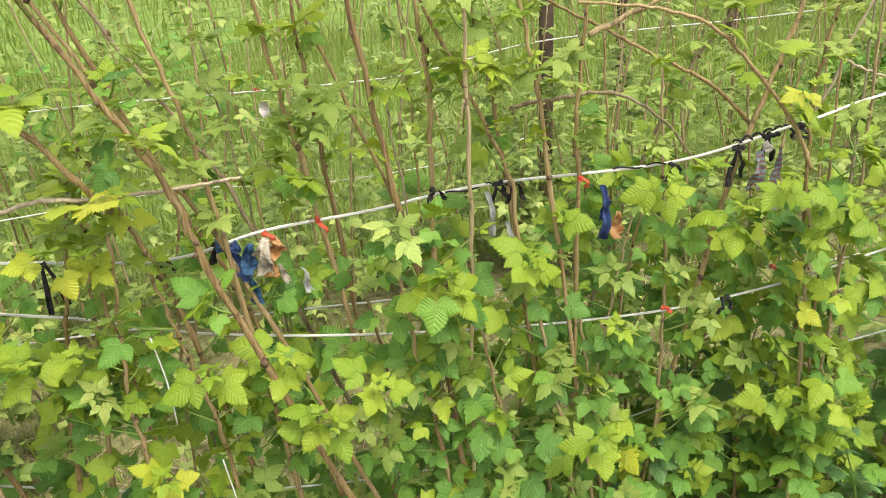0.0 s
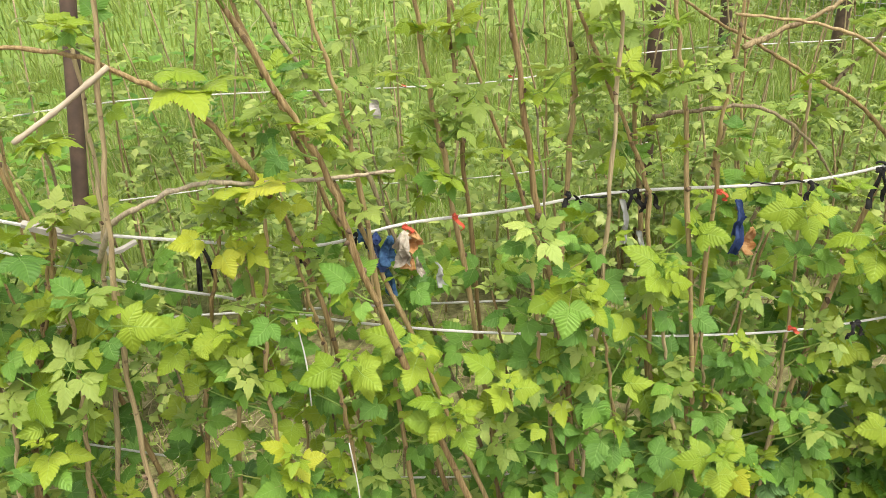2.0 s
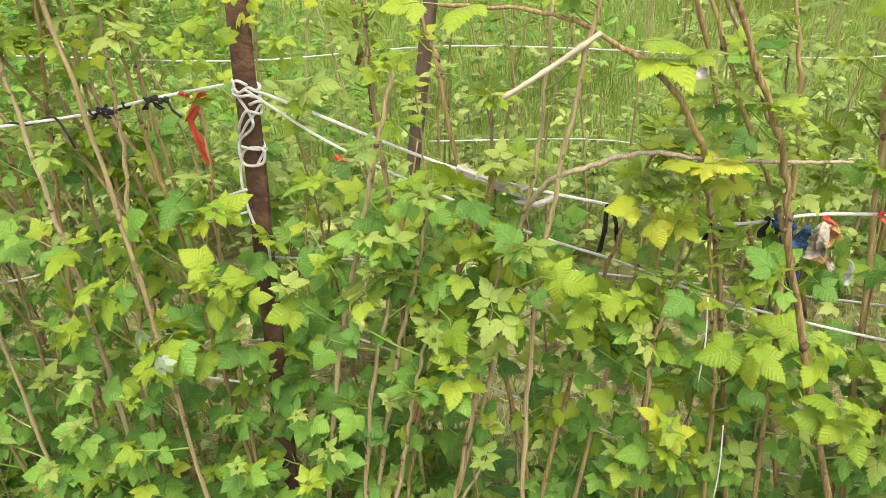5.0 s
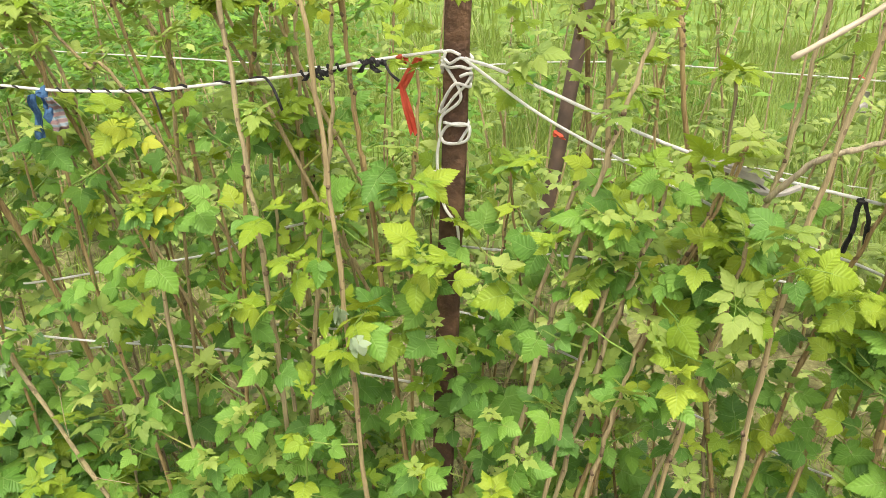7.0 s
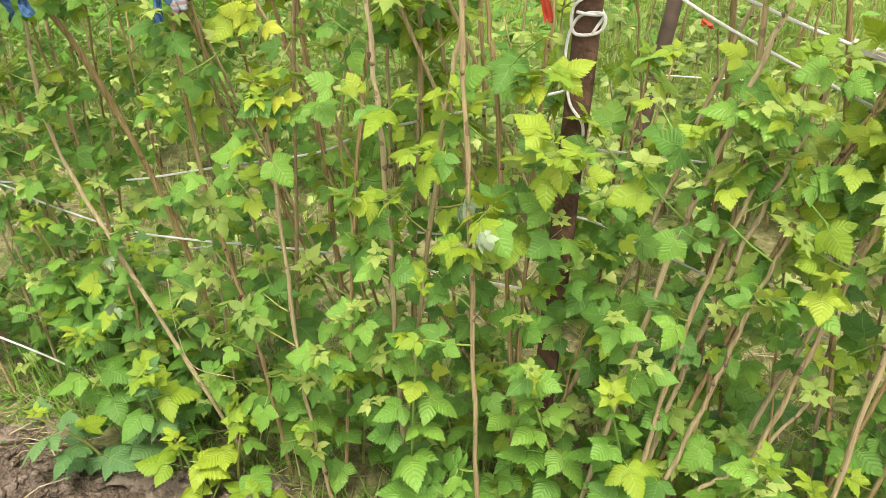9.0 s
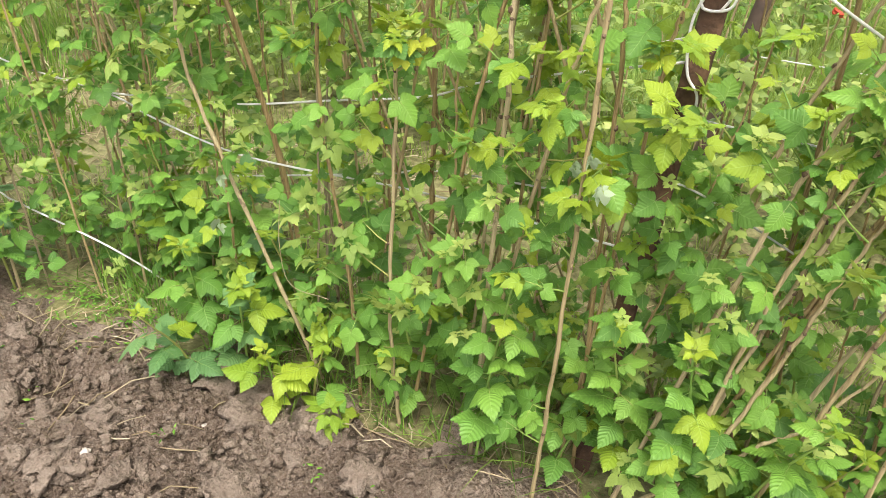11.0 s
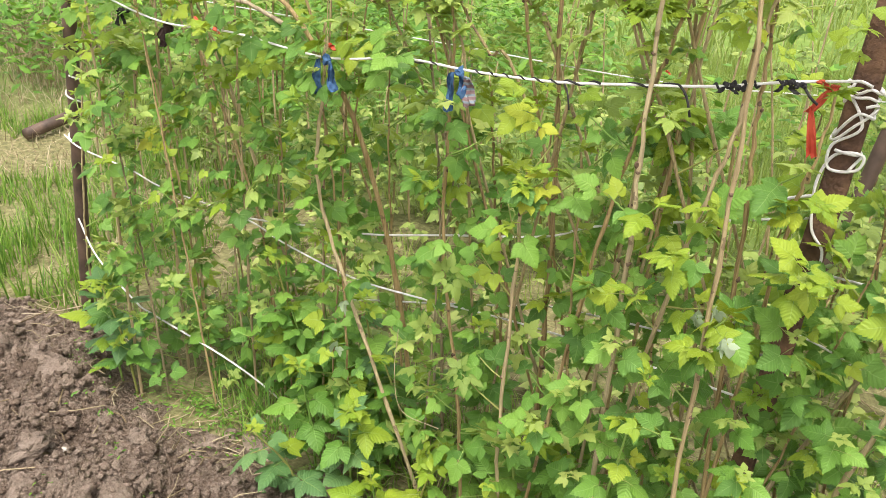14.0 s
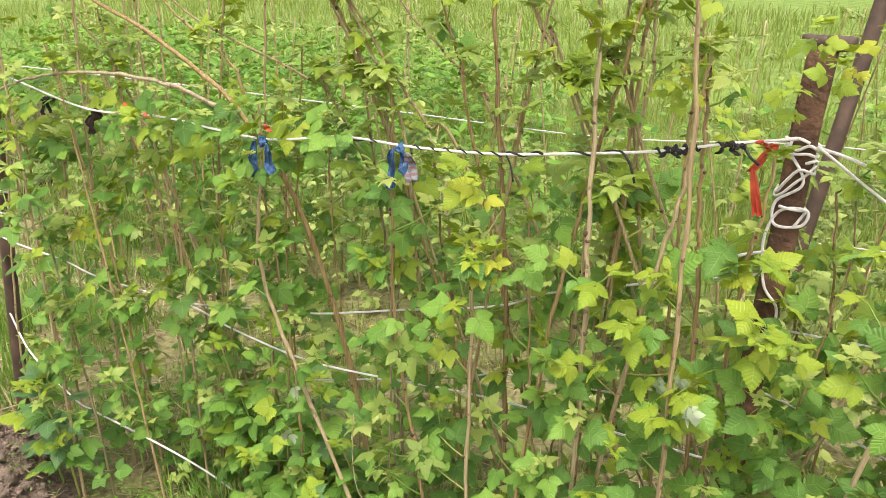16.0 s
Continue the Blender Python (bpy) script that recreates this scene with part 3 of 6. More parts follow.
def put_leaf(parent, name, me, at, az, elev, roll, size, label="", bunch=None):
    m4 = pose(*at, 0, 0, az) @ pose(0, 0, 0, roll, -elev, 0) @ Matrix.Diagonal((size, size, size, 1))
    if bunch is not None:
        bunch.append((me, m4))
        return None
    ob = new(name, me)
    ob.parent = parent
    ob.matrix_basis = m4
    if label:
        ob["label"] = label
    return ob


def turn_leaf(parent, me, at, az, size, q, label="", bunch=None):
    """A leaf whose upper face turns to the light, growing out towards az."""
    up = Vector((q.gauss(0, 0.36), -0.6 + q.gauss(0, 0.34), 0.8)).normalized()
    out = Vector((math.cos(radians(az)), math.sin(radians(az)), q.uniform(-0.35, 0.45)))
    x = (out - up * out.dot(up)).normalized()
    y = up.cross(x)
    m4 = Matrix.Translation(at) @ Matrix((x, y, up)).transposed().to_4x4() @ Matrix.Diagonal((size, size, size, 1))
    if bunch is not None:
        bunch.append((me, m4))
        return None
    ob = new("leaf", me)
    ob.parent = parent
    ob.matrix_basis = m4
    if label:
        ob["label"] = label
    return ob


# ---------------------------------------------------------------- canes of the near row
ROW_Y = 1.14


def tone(x, z, r):
    """Which leaf colour goes where: yellower at young tips and light gaps; height also stands in for sun and shade."""
    lime = 0.12 + 0.12 * noise.noise((x * 1.7, z * 2.0, 0.3)) * 2
    if x > 0.85:
        lime += 0.32
    if -0.55 < x < -0.1 and z < 1.15:
        lime += 0.18
    if -1.45 < x < -0.65 and z > 0.8:
        lime += 0.26
    if x < -1.5:
        lime -= 0.06
    # shade at the foot and sun on the top put into the leaf colour
    if z < 0.6:
        lime -= 0.22
    if z > 0.85:
        lime += 0.16
    if r.random() < 0.008:
        return "yellow"
    return "lime" if r.random() < lime else "green"


def thickness_at(x, z):
    """Share of the nodes that bear leaves at this height."""
    top = 1.02 + 0.1 * noise.noise((x * 1.6, 0, 2.2)) + (0.1 if x < -1.0 else 0)
    if z < 0.1:
        return 0.25
    if -1.05 < x < -0.4 and z < 0.75:
        return 0.55
    if -1.95 < x < -1.3 and 0.55 < z < 1.05:
        return 0.6
    if z < top - 0.15:
        return 0.8
    if z < top + 0.15:
        return 0.62 if x < -0.9 else 0.5
    return 0.44 if x < -0.9 else 0.36


def near_cord(x, y, z):
    """True just before and over one of the two cords, where the canes are kept tidy."""
    if y > 1.18:
        return False
    if x > -0.95:
        a = np.interp(x, (-0.95, -0.6, -0.35, -0.1, 0.4, 0.72, 1.2), (1.24, 1.12, 1.06, 1.04, 1.06, 1.05, 1.12))
        b = np.interp(x, (-0.95, -0.44, -0.1, 0.13, 0.5, 1.2), (1.22, 0.99, 0.86, 0.81, 0.75, 0.76))
        return -0.03 < z - a < 0.08 or -0.02 < z - b < 0.06
    a = np.interp(x, (-2.5, -2.0, -1.5, -1.0), (1.17, 1.165, 1.2, 1.26))
    b = np.interp(x, (-3.1, -2.7, -2.4, -2.05, -1.86), (0.7, 0.65, 0.63, 0.55, 0.55))
    return (x > -1.8 and -0.03 < z - a < 0.04) or (x < -1.86 and -0.02 < z - b < 0.09)


def cane(foot, bends, tip, r=0.0055, bark=None, leafy=1.0, y2=None, seed=None, label="brown raspberry cane with fresh green leaves", joined=False):
    """A cane from its foot (x, y) past its bends (x, z) to its tip (x, z); y2 is the tip's depth."""
    cane.count += 1
    q = random.Random(seed or 1000 + cane.count * 17)
    fx, fy = foot
    y2 = fy + q.uniform(-0.03, 0.04) if y2 is None else y2
    fz = ground_height(fx, fy) - 0.02
    line = spline([(fx, fy, fz)] + [(bx, fy + (y2 - fy) * bz / tip[1], bz) for bx, bz in bends] + [(tip[0], y2, tip[1])], 32 // (len(bends) + 1))
    length = sum((b - a).length for a, b in zip(line, line[1:]))
    base = line[0].copy()
    path, radii, n = [], [], len(line)
    ph = q.uniform(0, 9)
    for i, p in enumerate(line):
        t = i / (n - 1)
        wob = 0.0022 * math.sin(i * 1.9 + ph) * min(1, 4 * t)
        path.append(p - base + Vector((wob + 0.007 * noise.noise((ph, t * 1.8, 1)), 0.007 * noise.noise((ph, t * 1.8, 7)), 0)))
        radii.append(r * 0.78 * (1 - 0.45 * t) * (1.22 if i % 3 == 1 else 1.0))
    shaft = tube_geo(path, radii, 7)
    buds = []
    for i in range(2, n - 3):
        if q.random() < 0.3:
            a = q.uniform(0, 6.283)
            rr = radii[i] * q.uniform(0.8, 1.25)
            c = path[i].lerp(path[i + 1], q.random()) + Vector((math.cos(a), math.sin(a), 0)) * (radii[i] * 0.75)
            buds.append(lump_geo(c, rr, cane.count + i * 0.7, q.uniform(0.9, 1.5), 1, 0.7))
    vs, fs, _ = merge([shaft] + buds)
    ob = mesh_object("raspberry_cane", vs, fs, [bark or CANE_BROWN, CANE_BUD], label=label, category="raspberry cane", group="canes of the near row")
    ob.data.polygons.foreach_set("material_index", [0] * len(shaft[1]) + [1] * (len(fs) - len(shaft[1])))
    ob.location = base
    shoots = []
    bunch = [] if joined else None
    nodes = max(3, int(length / (0.039 if joined else 0.038)))
    az = q.uniform(0, 360)
    for k in range(nodes):
        t = (k + q.uniform(0.2, 0.8)) / nodes
        f = t * (n - 1)
        i = min(int(f), n - 2)
        p = path[i].lerp(path[i + 1], f - i)
        X, Y, Z = p + base
        if q.random() > thickness_at(X, Z) * leafy:
            continue
        if near_cord(X, Y - 0.04, Z) and q.random() < 0.65:
            continue
        if -1.16 < X < -0.96 and Y < 1.24 and 1.06 < Z < 1.29:
            continue
        if abs(X + 0.98) < 0.1 and Y < 1.16 and 0.8 < Z < 1.42 and q.random() < 0.75:
            continue
        az += 137 + q.uniform(-40, 40)
        out = -90 if (Y < ROW_Y + 0.1 or q.random() < 0.45) else 90
        a0 = az if q.random() < 0.35 else out + q.choice((-1, 1)) * q.uniform(15, 100)
        d = Vector((math.cos(radians(a0)), math.sin(radians(a0)), 0))
        high = Z > (1.02 if X > -0.4 else 1.12) + 0.07 * math.sin(X * 5)
        if high:
            ln = q.uniform(0.015, 0.06)
        else:
            ln = q.uniform(0.03, 0.13)
        end = p + d * ln * 0.8 + Vector((0, 0, ln * q.uniform(0.35, 0.9)))
        if end.z + base.z < 0.05:
            continue
        shoots.append(tube_geo([p, p.lerp(end, 0.5) + Vector((0, 0, -0.004)), end], [0.0022, 0.0018, 0.0012], 4, False))
        if high and q.random() < 0.8:
            kind = "lime" if q.random() < 0.3 else "green"
            put_leaf(ob, "leaf_tuft", q.choice(TUFT_MESH[kind]), end, q.uniform(0, 360), q.uniform(-20, 20), q.uniform(-25, 25), q.uniform(0.028, 0.046), bunch=bunch)
            continue
        count = q.choice((2, 3, 4, 4)) if not high else q.choice((1, 2, 2, 3))
        for j in range(count):
            s = (j + 1) / count
            at = p.lerp(end, 0.25 + 0.75 * s)
            la = a0 + (0 if j == count - 1 else (75 if j % 2 else -75)) + q.uniform(-45, 45)
            size = 0.022 + 0.028 * q.random() ** 1.3 if not high else q.uniform(0.02, 0.036)
            if Z < 0.75 and q.random() < 0.4:
                size *= 1.12
            kind = tone(X, Z, q)
            if j == count - 1 and q.random() < 0.62:
                put_leaf(ob, "leaf_tuft", q.choice(TUFT_MESH["lime" if kind != "green" or q.random() < 0.15 else "green"]), at, q.uniform(0, 360), q.uniform(-30, 30), q.uniform(0, 50), q.uniform(0.03, 0.05), bunch=bunch)
                continue
            if j == count - 1 and kind == "green" and q.random() < 0.2:
                kind = "lime"
            turn_leaf(ob, q.choice((LEAVES if size > 0.04 and not joined else SMALL_LEAVES)[kind]), at, la, size, q, bunch=bunch)
    put_leaf(ob, "leaf_tuft", q.choice(TUFT_MESH["lime" if q.random() < 0.5 else "green"]), path[-1], q.uniform(0, 360), 0, 0, q.uniform(0.03, 0.048), bunch=bunch)
    if bunch:
        foliage(ob, bunch)
    cane.made.append(ob)
    if shoots:
        v, f, _ = merge(shoots)
        mesh_object("side_shoot", v, f, SHOOT, ob, label="thin green side shoots", kind="stuff")
    return ob


cane.count = 0
cane.made = []
T, G, B = CANE_TAN, CANE_GREY, CANE_BROWN

# each cane stands where it is tied or leans: foot, bend, tip, thickness
cane((0.22, 1.00), [(-0.08, 0.98), (-0.127, 1.19), (-0.2, 1.37)], (-0.36, 1.74), 0.0075, B, 0.45)
cane((0.12, 1.20), [(-0.07, 0.84), (-0.14, 1.07), (-0.25, 1.43)], (-0.33, 1.75), 0.0068, B, 0.5)
cane((0.25, 1.25), [(-0.03, 0.99), (-0.11, 1.20), (-0.22, 1.42)], (-0.38, 1.74), 0.0058, G, 0.5)
cane((0.20, 1.18), [(0.07, 1.06), (0.05, 1.19), (0.02, 1.41)], (-0.02, 1.73), 0.0066, B, 0.75)
cane((0.17, 1.20), [(0.10, 1.05), (0.09, 1.18), (0.08, 1.39)], (0.06, 1.71), 0.0058, B, 0.75)
cane((0.36, 1.25), [(0.30, 0.58), (0.26, 0.86), (0.12, 1.29)], (0.01, 1.61), 0.0058, B, 0.75)
cane((0.30, 1.10), [(0.25, 0.72), (0.19, 1.11), (0.15, 1.42)], (0.11, 1.74), 0.0078, B, 0.75)
cane((0.24, 1.20), [(0.27, 1.01), (0.28, 1.24), (0.26, 1.40)], (0.22, 1.72), 0.0066, B, 0.75)
cane((0.51, 1.15), [(0.41, 0.95), (0.39, 1.09), (0.30, 1.30)], (0.16, 1.62), 0.0058, B, 0.75)
cane((0.28, 1.10), [(0.30, 0.74), (0.31, 1.02), (0.31, 1.38)], (0.31, 1.70), 0.0058, T, 0.75)
cane((0.53, 1.20), [(0.41, 1.10), (0.39, 1.24), (0.36, 1.36)], (0.30, 1.68), 0.0058, B, 0.75)
cane((0.60, 1.12), [(0.45, 1.14), (0.43, 1.25), (0.41, 1.37)], (0.35, 1.69), 0.0058, B, 0.75)
cane((0.52, 1.15), [(0.52, 1.01), (0.51, 1.11), (0.52, 1.28)], (0.54, 1.60), 0.0058, B, 0.75)
cane((0.67, 1.19), [(0.83, 0.88), (0.90, 1.13), (0.95, 1.30)], (1.04, 1.62), 0.0072, B, 0.75)
cane((1.14, 1.20), [(1.05, 0.93), (1.03, 1.09), (1.05, 1.29)], (1.08, 1.61), 0.0058, B, 0.75)
cane((0.42, 1.30), [(0.67, 0.83), (0.79, 1.13), (0.91, 1.29)], (1.15, 1.61), 0.0058, G, 0.75)
cane((0.55, 1.10), [(0.49, 0.48), (0.46, 0.65), (0.44, 0.81)], (0.42, 0.95), 0.0058, T, 0.75)
cane((0.41, 1.08), [(0.37, 0.45), (0.37, 0.45), (0.34, 0.70)], (0.32, 0.84), 0.0058, B, 0.75)
cane((-0.44, 1.08), [(-0.34, 0.73), (-0.31, 0.90), (-0.29, 1.03)], (-0.27, 1.17), 0.0058, B, 0.75)
cane((-0.27, 1.05), [(-0.27, 0.70), (-0.27, 0.83), (-0.25, 0.99)], (-0.23, 1.13), 0.0058, B, 0.75)
cane((-0.12, 1.05), [(-0.15, 0.64), (-0.16, 0.78), (-0.18, 0.91)], (-0.20, 1.05), 0.0058, B, 0.75)
cane((0.28, 1.10), [(0.22, 0.63), (0.20, 0.72), (0.19, 0.86)], (0.17, 1.00), 0.0058, B, 0.75)
cane((0.99, 1.10), [(1.04, 0.34), (1.07, 0.49), (1.06, 0.78)], (1.06, 0.92), 0.0058, T, 0.75)
cane((1.07, 1.10), [(1.02, 0.62), (1.00, 0.79), (1.00, 0.79)], (0.98, 0.93), 0.0058, T, 0.75)
cane((0.62, 1.15), [(0.58, 0.40), (0.56, 0.56), (0.54, 0.68)], (0.52, 0.82), 0.0058, T, 0.75)
cane((-0.68, 1.23), [(-0.76, 1.17), (-0.78, 1.27), (-0.78, 1.38)], (-0.81, 1.70), 0.0066, B, 0.5)
cane((-0.68, 1.12), [(-0.72, 1.19), (-0.73, 1.27), (-0.73, 1.40)], (-0.75, 1.72), 0.0058, T, 0.5)
cane((-0.40, 1.15), [(-0.61, 1.18), (-0.63, 1.30), (-0.66, 1.39)], (-0.74, 1.71), 0.0058, B, 0.4)
cane((0.24, 1.10), [(-0.06, 0.97), (-0.15, 1.19), (-0.24, 1.40)], (-0.38, 1.72), 0.0058, B, 0.75)
cane((-0.01, 1.10), [(-0.08, 1.02), (-0.10, 1.24), (-0.13, 1.39)], (-0.19, 1.71), 0.0058, B, 0.75)
cane((-0.94, 1.00), [(-0.82, 0.71), (-0.76, 0.98), (-0.71, 1.18)], (-0.67, 1.32), 0.0064, T, 0.42)
cane((-0.83, 1.05), [(-0.77, 0.46), (-0.71, 0.78), (-0.66, 0.98)], (-0.63, 1.12), 0.0064, T, 0.42)
cane((-0.77, 1.05), [(-0.71, 0.44), (-0.65, 0.79), (-0.58, 1.00)], (-0.53, 1.14), 0.0058, B, 0.75)
cane((-0.48, 1.00), [(-0.48, 0.55), (-0.46, 0.96), (-0.41, 1.31)], (-0.35, 1.63), 0.0064, T, 0.42)
cane((-0.51, 1.10), [(-0.40, 0.70), (-0.36, 0.90), (-0.32, 1.05)], (-0.28, 1.19), 0.0058, B, 0.75)
cane((-0.24, 1.10), [(-0.25, 0.44), (-0.26, 0.70), (-0.27, 0.96)], (-0.28, 1.10), 0.0058, B, 0.75)
cane((-1.32, 1.05), [(-1.19, 0.89), (-1.14, 1.15), (-1.13, 1.26)], (-1.12, 1.40), 0.0058, T, 0.75)
cane((-1.03, 1.10), [(-1.09, 0.92), (-1.11, 1.14), (-1.12, 1.27)], (-1.13, 1.41), 0.0058, B, 0.75)
cane((-1.46, 1.10), [(-1.36, 0.81), (-1.30, 1.16), (-1.26, 1.36)], (-1.20, 1.68), 0.0058, B, 0.75)
cane((-1.70, 1.10), [(-1.93, 0.58), (-2.02, 0.87), (-2.00, 1.10)], (-1.99, 1.24), 0.0064, T, 0.75)
cane((-2.29, 1.25), [(-2.31, 0.21), (-2.37, 0.66), (-2.56, 1.13)], (-2.64, 1.27), 0.0058, B, 0.75)
cane((-1.60, 1.10), [(-1.64, 0.41), (-1.70, 0.78), (-1.70, 1.16)], (-1.71, 1.30), 0.0058, B, 0.75)
cane((-1.47, 1.05), [(-1.47, 0.04), (-1.50, 0.37), (-1.50, 0.88)], (-1.51, 1.02), 0.007, T, 0.75)
cane((-1.47, 1.23), [(-1.49, 0.62), (-1.50, 0.90), (-1.54, 1.36)], (-1.56, 1.68), 0.0082, B, 0.5)
cane((-1.10, 0.98), [(-1.10, 0.33), (-1.11, 0.96), (-1.13, 1.37)], (-1.18, 1.69), 0.0064, T, 0.42)
cane((-1.07, 1.10), [(-1.03, 0.91), (-1.02, 1.10), (-1.02, 1.10)], (-1.01, 1.24), 0.005, B, 0.75)
cane((-1.35, 1.20), [(-1.33, 0.78), (-1.33, 0.78), (-1.32, 1.10)], (-1.32, 1.24), 0.0058, T, 0.75)
cane((-1.31, 1.25), [(-1.31, 0.62), (-1.27, 1.04), (-1.27, 1.04)], (-1.27, 1.18), 0.0058, B, 0.75)
cane((-1.07, 1.15), [(-0.97, 0.33), (-0.85, 0.72), (-0.75, 1.11)], (-0.71, 1.25), 0.0064, T, 0.42)
cane((-0.80, 1.00), [(-0.80, 0.29), (-0.75, 0.74), (-0.69, 0.99)], (-0.66, 1.13), 0.0064, T, 0.42)
cane((-0.81, 1.00), [(-0.76, 0.30), (-0.70, 0.60), (-0.67, 0.75)], (-0.64, 0.89), 0.0064, T, 0.42)
cane((-0.85, 1.05), [(-0.65, 0.81), (-0.61, 0.93), (-0.58, 1.02)], (-0.53, 1.16), 0.0058, B, 0.75)
cane((-0.70, 1.00), [(-0.61, 0.47), (-0.56, 0.76), (-0.54, 0.90)], (-0.52, 1.04), 0.0064, T, 0.42)
cane((-1.40, 1.32), [(-1.74, 1.21), (-1.83, 1.45), (-1.83, 1.45)], (-1.95, 1.77), 0.0046, B, 0.5, y2=1.1)
cane((-1.66, 1.32), [(-1.69, 0.96), (-1.70, 1.20), (-1.79, 1.42)], (-1.92, 1.74), 0.0046, T, 0.5, y2=1.1)
cane((-0.82, 1.27), [(-1.30, 1.23), (-1.35, 1.32), (-1.42, 1.46)], (-1.59, 1.78), 0.0046, T, 0.5, y2=1.05)
cane((-1.27, 1.03), [(-1.27, 0.84), (-1.28, 1.09), (-1.29, 1.42)], (-1.31, 1.74), 0.0066, T, 0.4)
cane((-1.31, 1.32), [(-1.25, 1.19), (-1.23, 1.47), (-1.23, 1.47)], (-1.21, 1.79), 0.0046, B, 0.4, y2=1.1)
cane((-3.13, 1.25), [(-3.13, 0.31), (-3.05, 0.72), (-2.94, 1.10)], (-2.90, 1.24), 0.0045, T, 0.3)
cane((-2.96, 1.25), [(-2.96, 0.44), (-2.94, 0.87), (-2.94, 0.87)], (-2.94, 1.01), 0.0045, B, 0.3)
cane((-2.96, 1.30), [(-2.96, 0.29), (-2.83, 0.96), (-2.83, 0.96)], (-2.83, 1.10), 0.0058, T, 0.75)
cane((-1.05, 1.32), [(-1.55, 1.11), (-1.65, 1.22), (-1.79, 1.44)], (-1.99, 1.76), 0.0046, T, 0.35, y2=1.1)
cane((-1.38, 1.34), [(-1.73, 1.17), (-1.77, 1.27), (-1.81, 1.37)], (-1.94, 1.69), 0.0046, T, 0.35, y2=1.12)
cane((-1.02, 1.42), [(-1.53, 1.18), (-1.56, 1.26), (-1.74, 1.44)], (-1.98, 1.76), 0.0046, T, 0.35, y2=1.2)
cane((-1.36, 1.37), [(-1.57, 1.19), (-1.59, 1.32), (-1.63, 1.45)], (-1.70, 1.77), 0.0046, B, 0.35, y2=1.15)
cane((-0.75, 1.32), [(-1.24, 1.25), (-1.27, 1.33), (-1.34, 1.44)], (-1.51, 1.76), 0.0046, T, 0.35, y2=1.1)
cane((-1.10, 1.34), [(-1.24, 1.18), (-1.27, 1.37), (-1.27, 1.46)], (-1.30, 1.78), 0.0046, T, 0.35, y2=1.12)
cane((-1.38, 1.32), [(-1.24, 1.20), (-1.22, 1.33), (-1.22, 1.47)], (-1.22, 1.79), 0.0046, T, 0.35, y2=1.1)
cane((-1.67, 1.27), [(-1.44, 1.21), (-1.44, 1.21), (-1.40, 1.37)], (-1.32, 1.69), 0.0046, T, 0.35, y2=1.05)
cane((-1.81, 1.42), [(-2.14, 1.14), (-2.18, 1.28), (-2.35, 1.42)], (-2.59, 1.74), 0.0046, B, 0.35, y2=1.2)
cane((-1.40, 1.47), [(-1.93, 1.17), (-2.02, 1.26), (-2.37, 1.42)], (-2.61, 1.74), 0.0046, T, 0.35, y2=1.25)
cane((-2.21, 1.37), [(-2.41, 1.01), (-2.45, 1.16), (-2.42, 1.42)], (-2.38, 1.74), 0.0046, T, 0.35, y2=1.15)
cane((-2.26, 1.47), [(-2.57, 1.14), (-2.62, 1.28), (-2.74, 1.41)], (-2.94, 1.73), 0.0046, T, 0.35, y2=1.25)
cane((-2.55, 1.42), [(-2.55, 1.08), (-2.55, 1.28), (-2.56, 1.41)], (-2.58, 1.73), 0.0046, B, 0.35, y2=1.2)
cane((-0.91, 1.37), [(-1.37, 1.29), (-1.41, 1.37), (-1.45, 1.46)], (-1.60, 1.78), 0.0046, T, 0.35, y2=1.15)
cane((-1.15, 1.34), [(-1.15, 1.25), (-1.14, 1.37), (-1.15, 1.47)], (-1.15, 1.79), 0.0046, B, 0.35, y2=1.12)
cane((-3.11, 1.30), [(-3.10, 0.26), (-3.08, 0.55), (-3.07, 1.00)], (-3.07, 1.14), 0.0045, T, 0.3)
cane((-0.72, 1.10), [(-0.53, 0.80), (-0.50, 1.0), (-0.47, 1.15)], (-0.45, 1.4), 0.006, T, 0.7)
cane((-0.96, 1.00), [(-0.74, 0.27), (-0.68, 0.36), (-0.63, 0.42)], (-0.55, 0.6), 0.006, T, 0.6)

# the arching cane with its pruned end, the long bare twig, and two bare arches by the end post
cane((-0.02, 1.10), [(-0.16, 0.9), (-0.22, 1.14)], (-0.25, 1.25), 0.0065, B, 0.5)


def bare_branch(points, r, bark, label, parent_name="raspberry_branch", taper=0.5, wave=0.004):
    line = spline(points, 8)
    n = len(line)
    base = line[0].copy()
    path = [p - base + Vector((0, 0, wave * noise.noise((i * 0.6, r * 900, 2)))) for i, p in enumerate(line)]
    radii = [r * (1 - taper * i / (n - 1)) * (1.25 if i % 6 == 3 else 1) for i in range(n)]
    vs, fs, _ = tube_geo(path, radii, 7)
    ob = mesh_object(parent_name, vs, fs, bark, label=label, category="branch")
    ob.location = base
    return ob


def leafed(ob, spots):
    """Leaves on a branch: x, y, z, heading, size, colour."""
    for x, y, z, az, size, kind in spots:
        put_leaf(ob, "leaf", LEAVES[kind][int(az) % 7], Vector((x, y, z)) - ob.location, az, rng.uniform(-15, 20), rng.uniform(-20, 20), size)


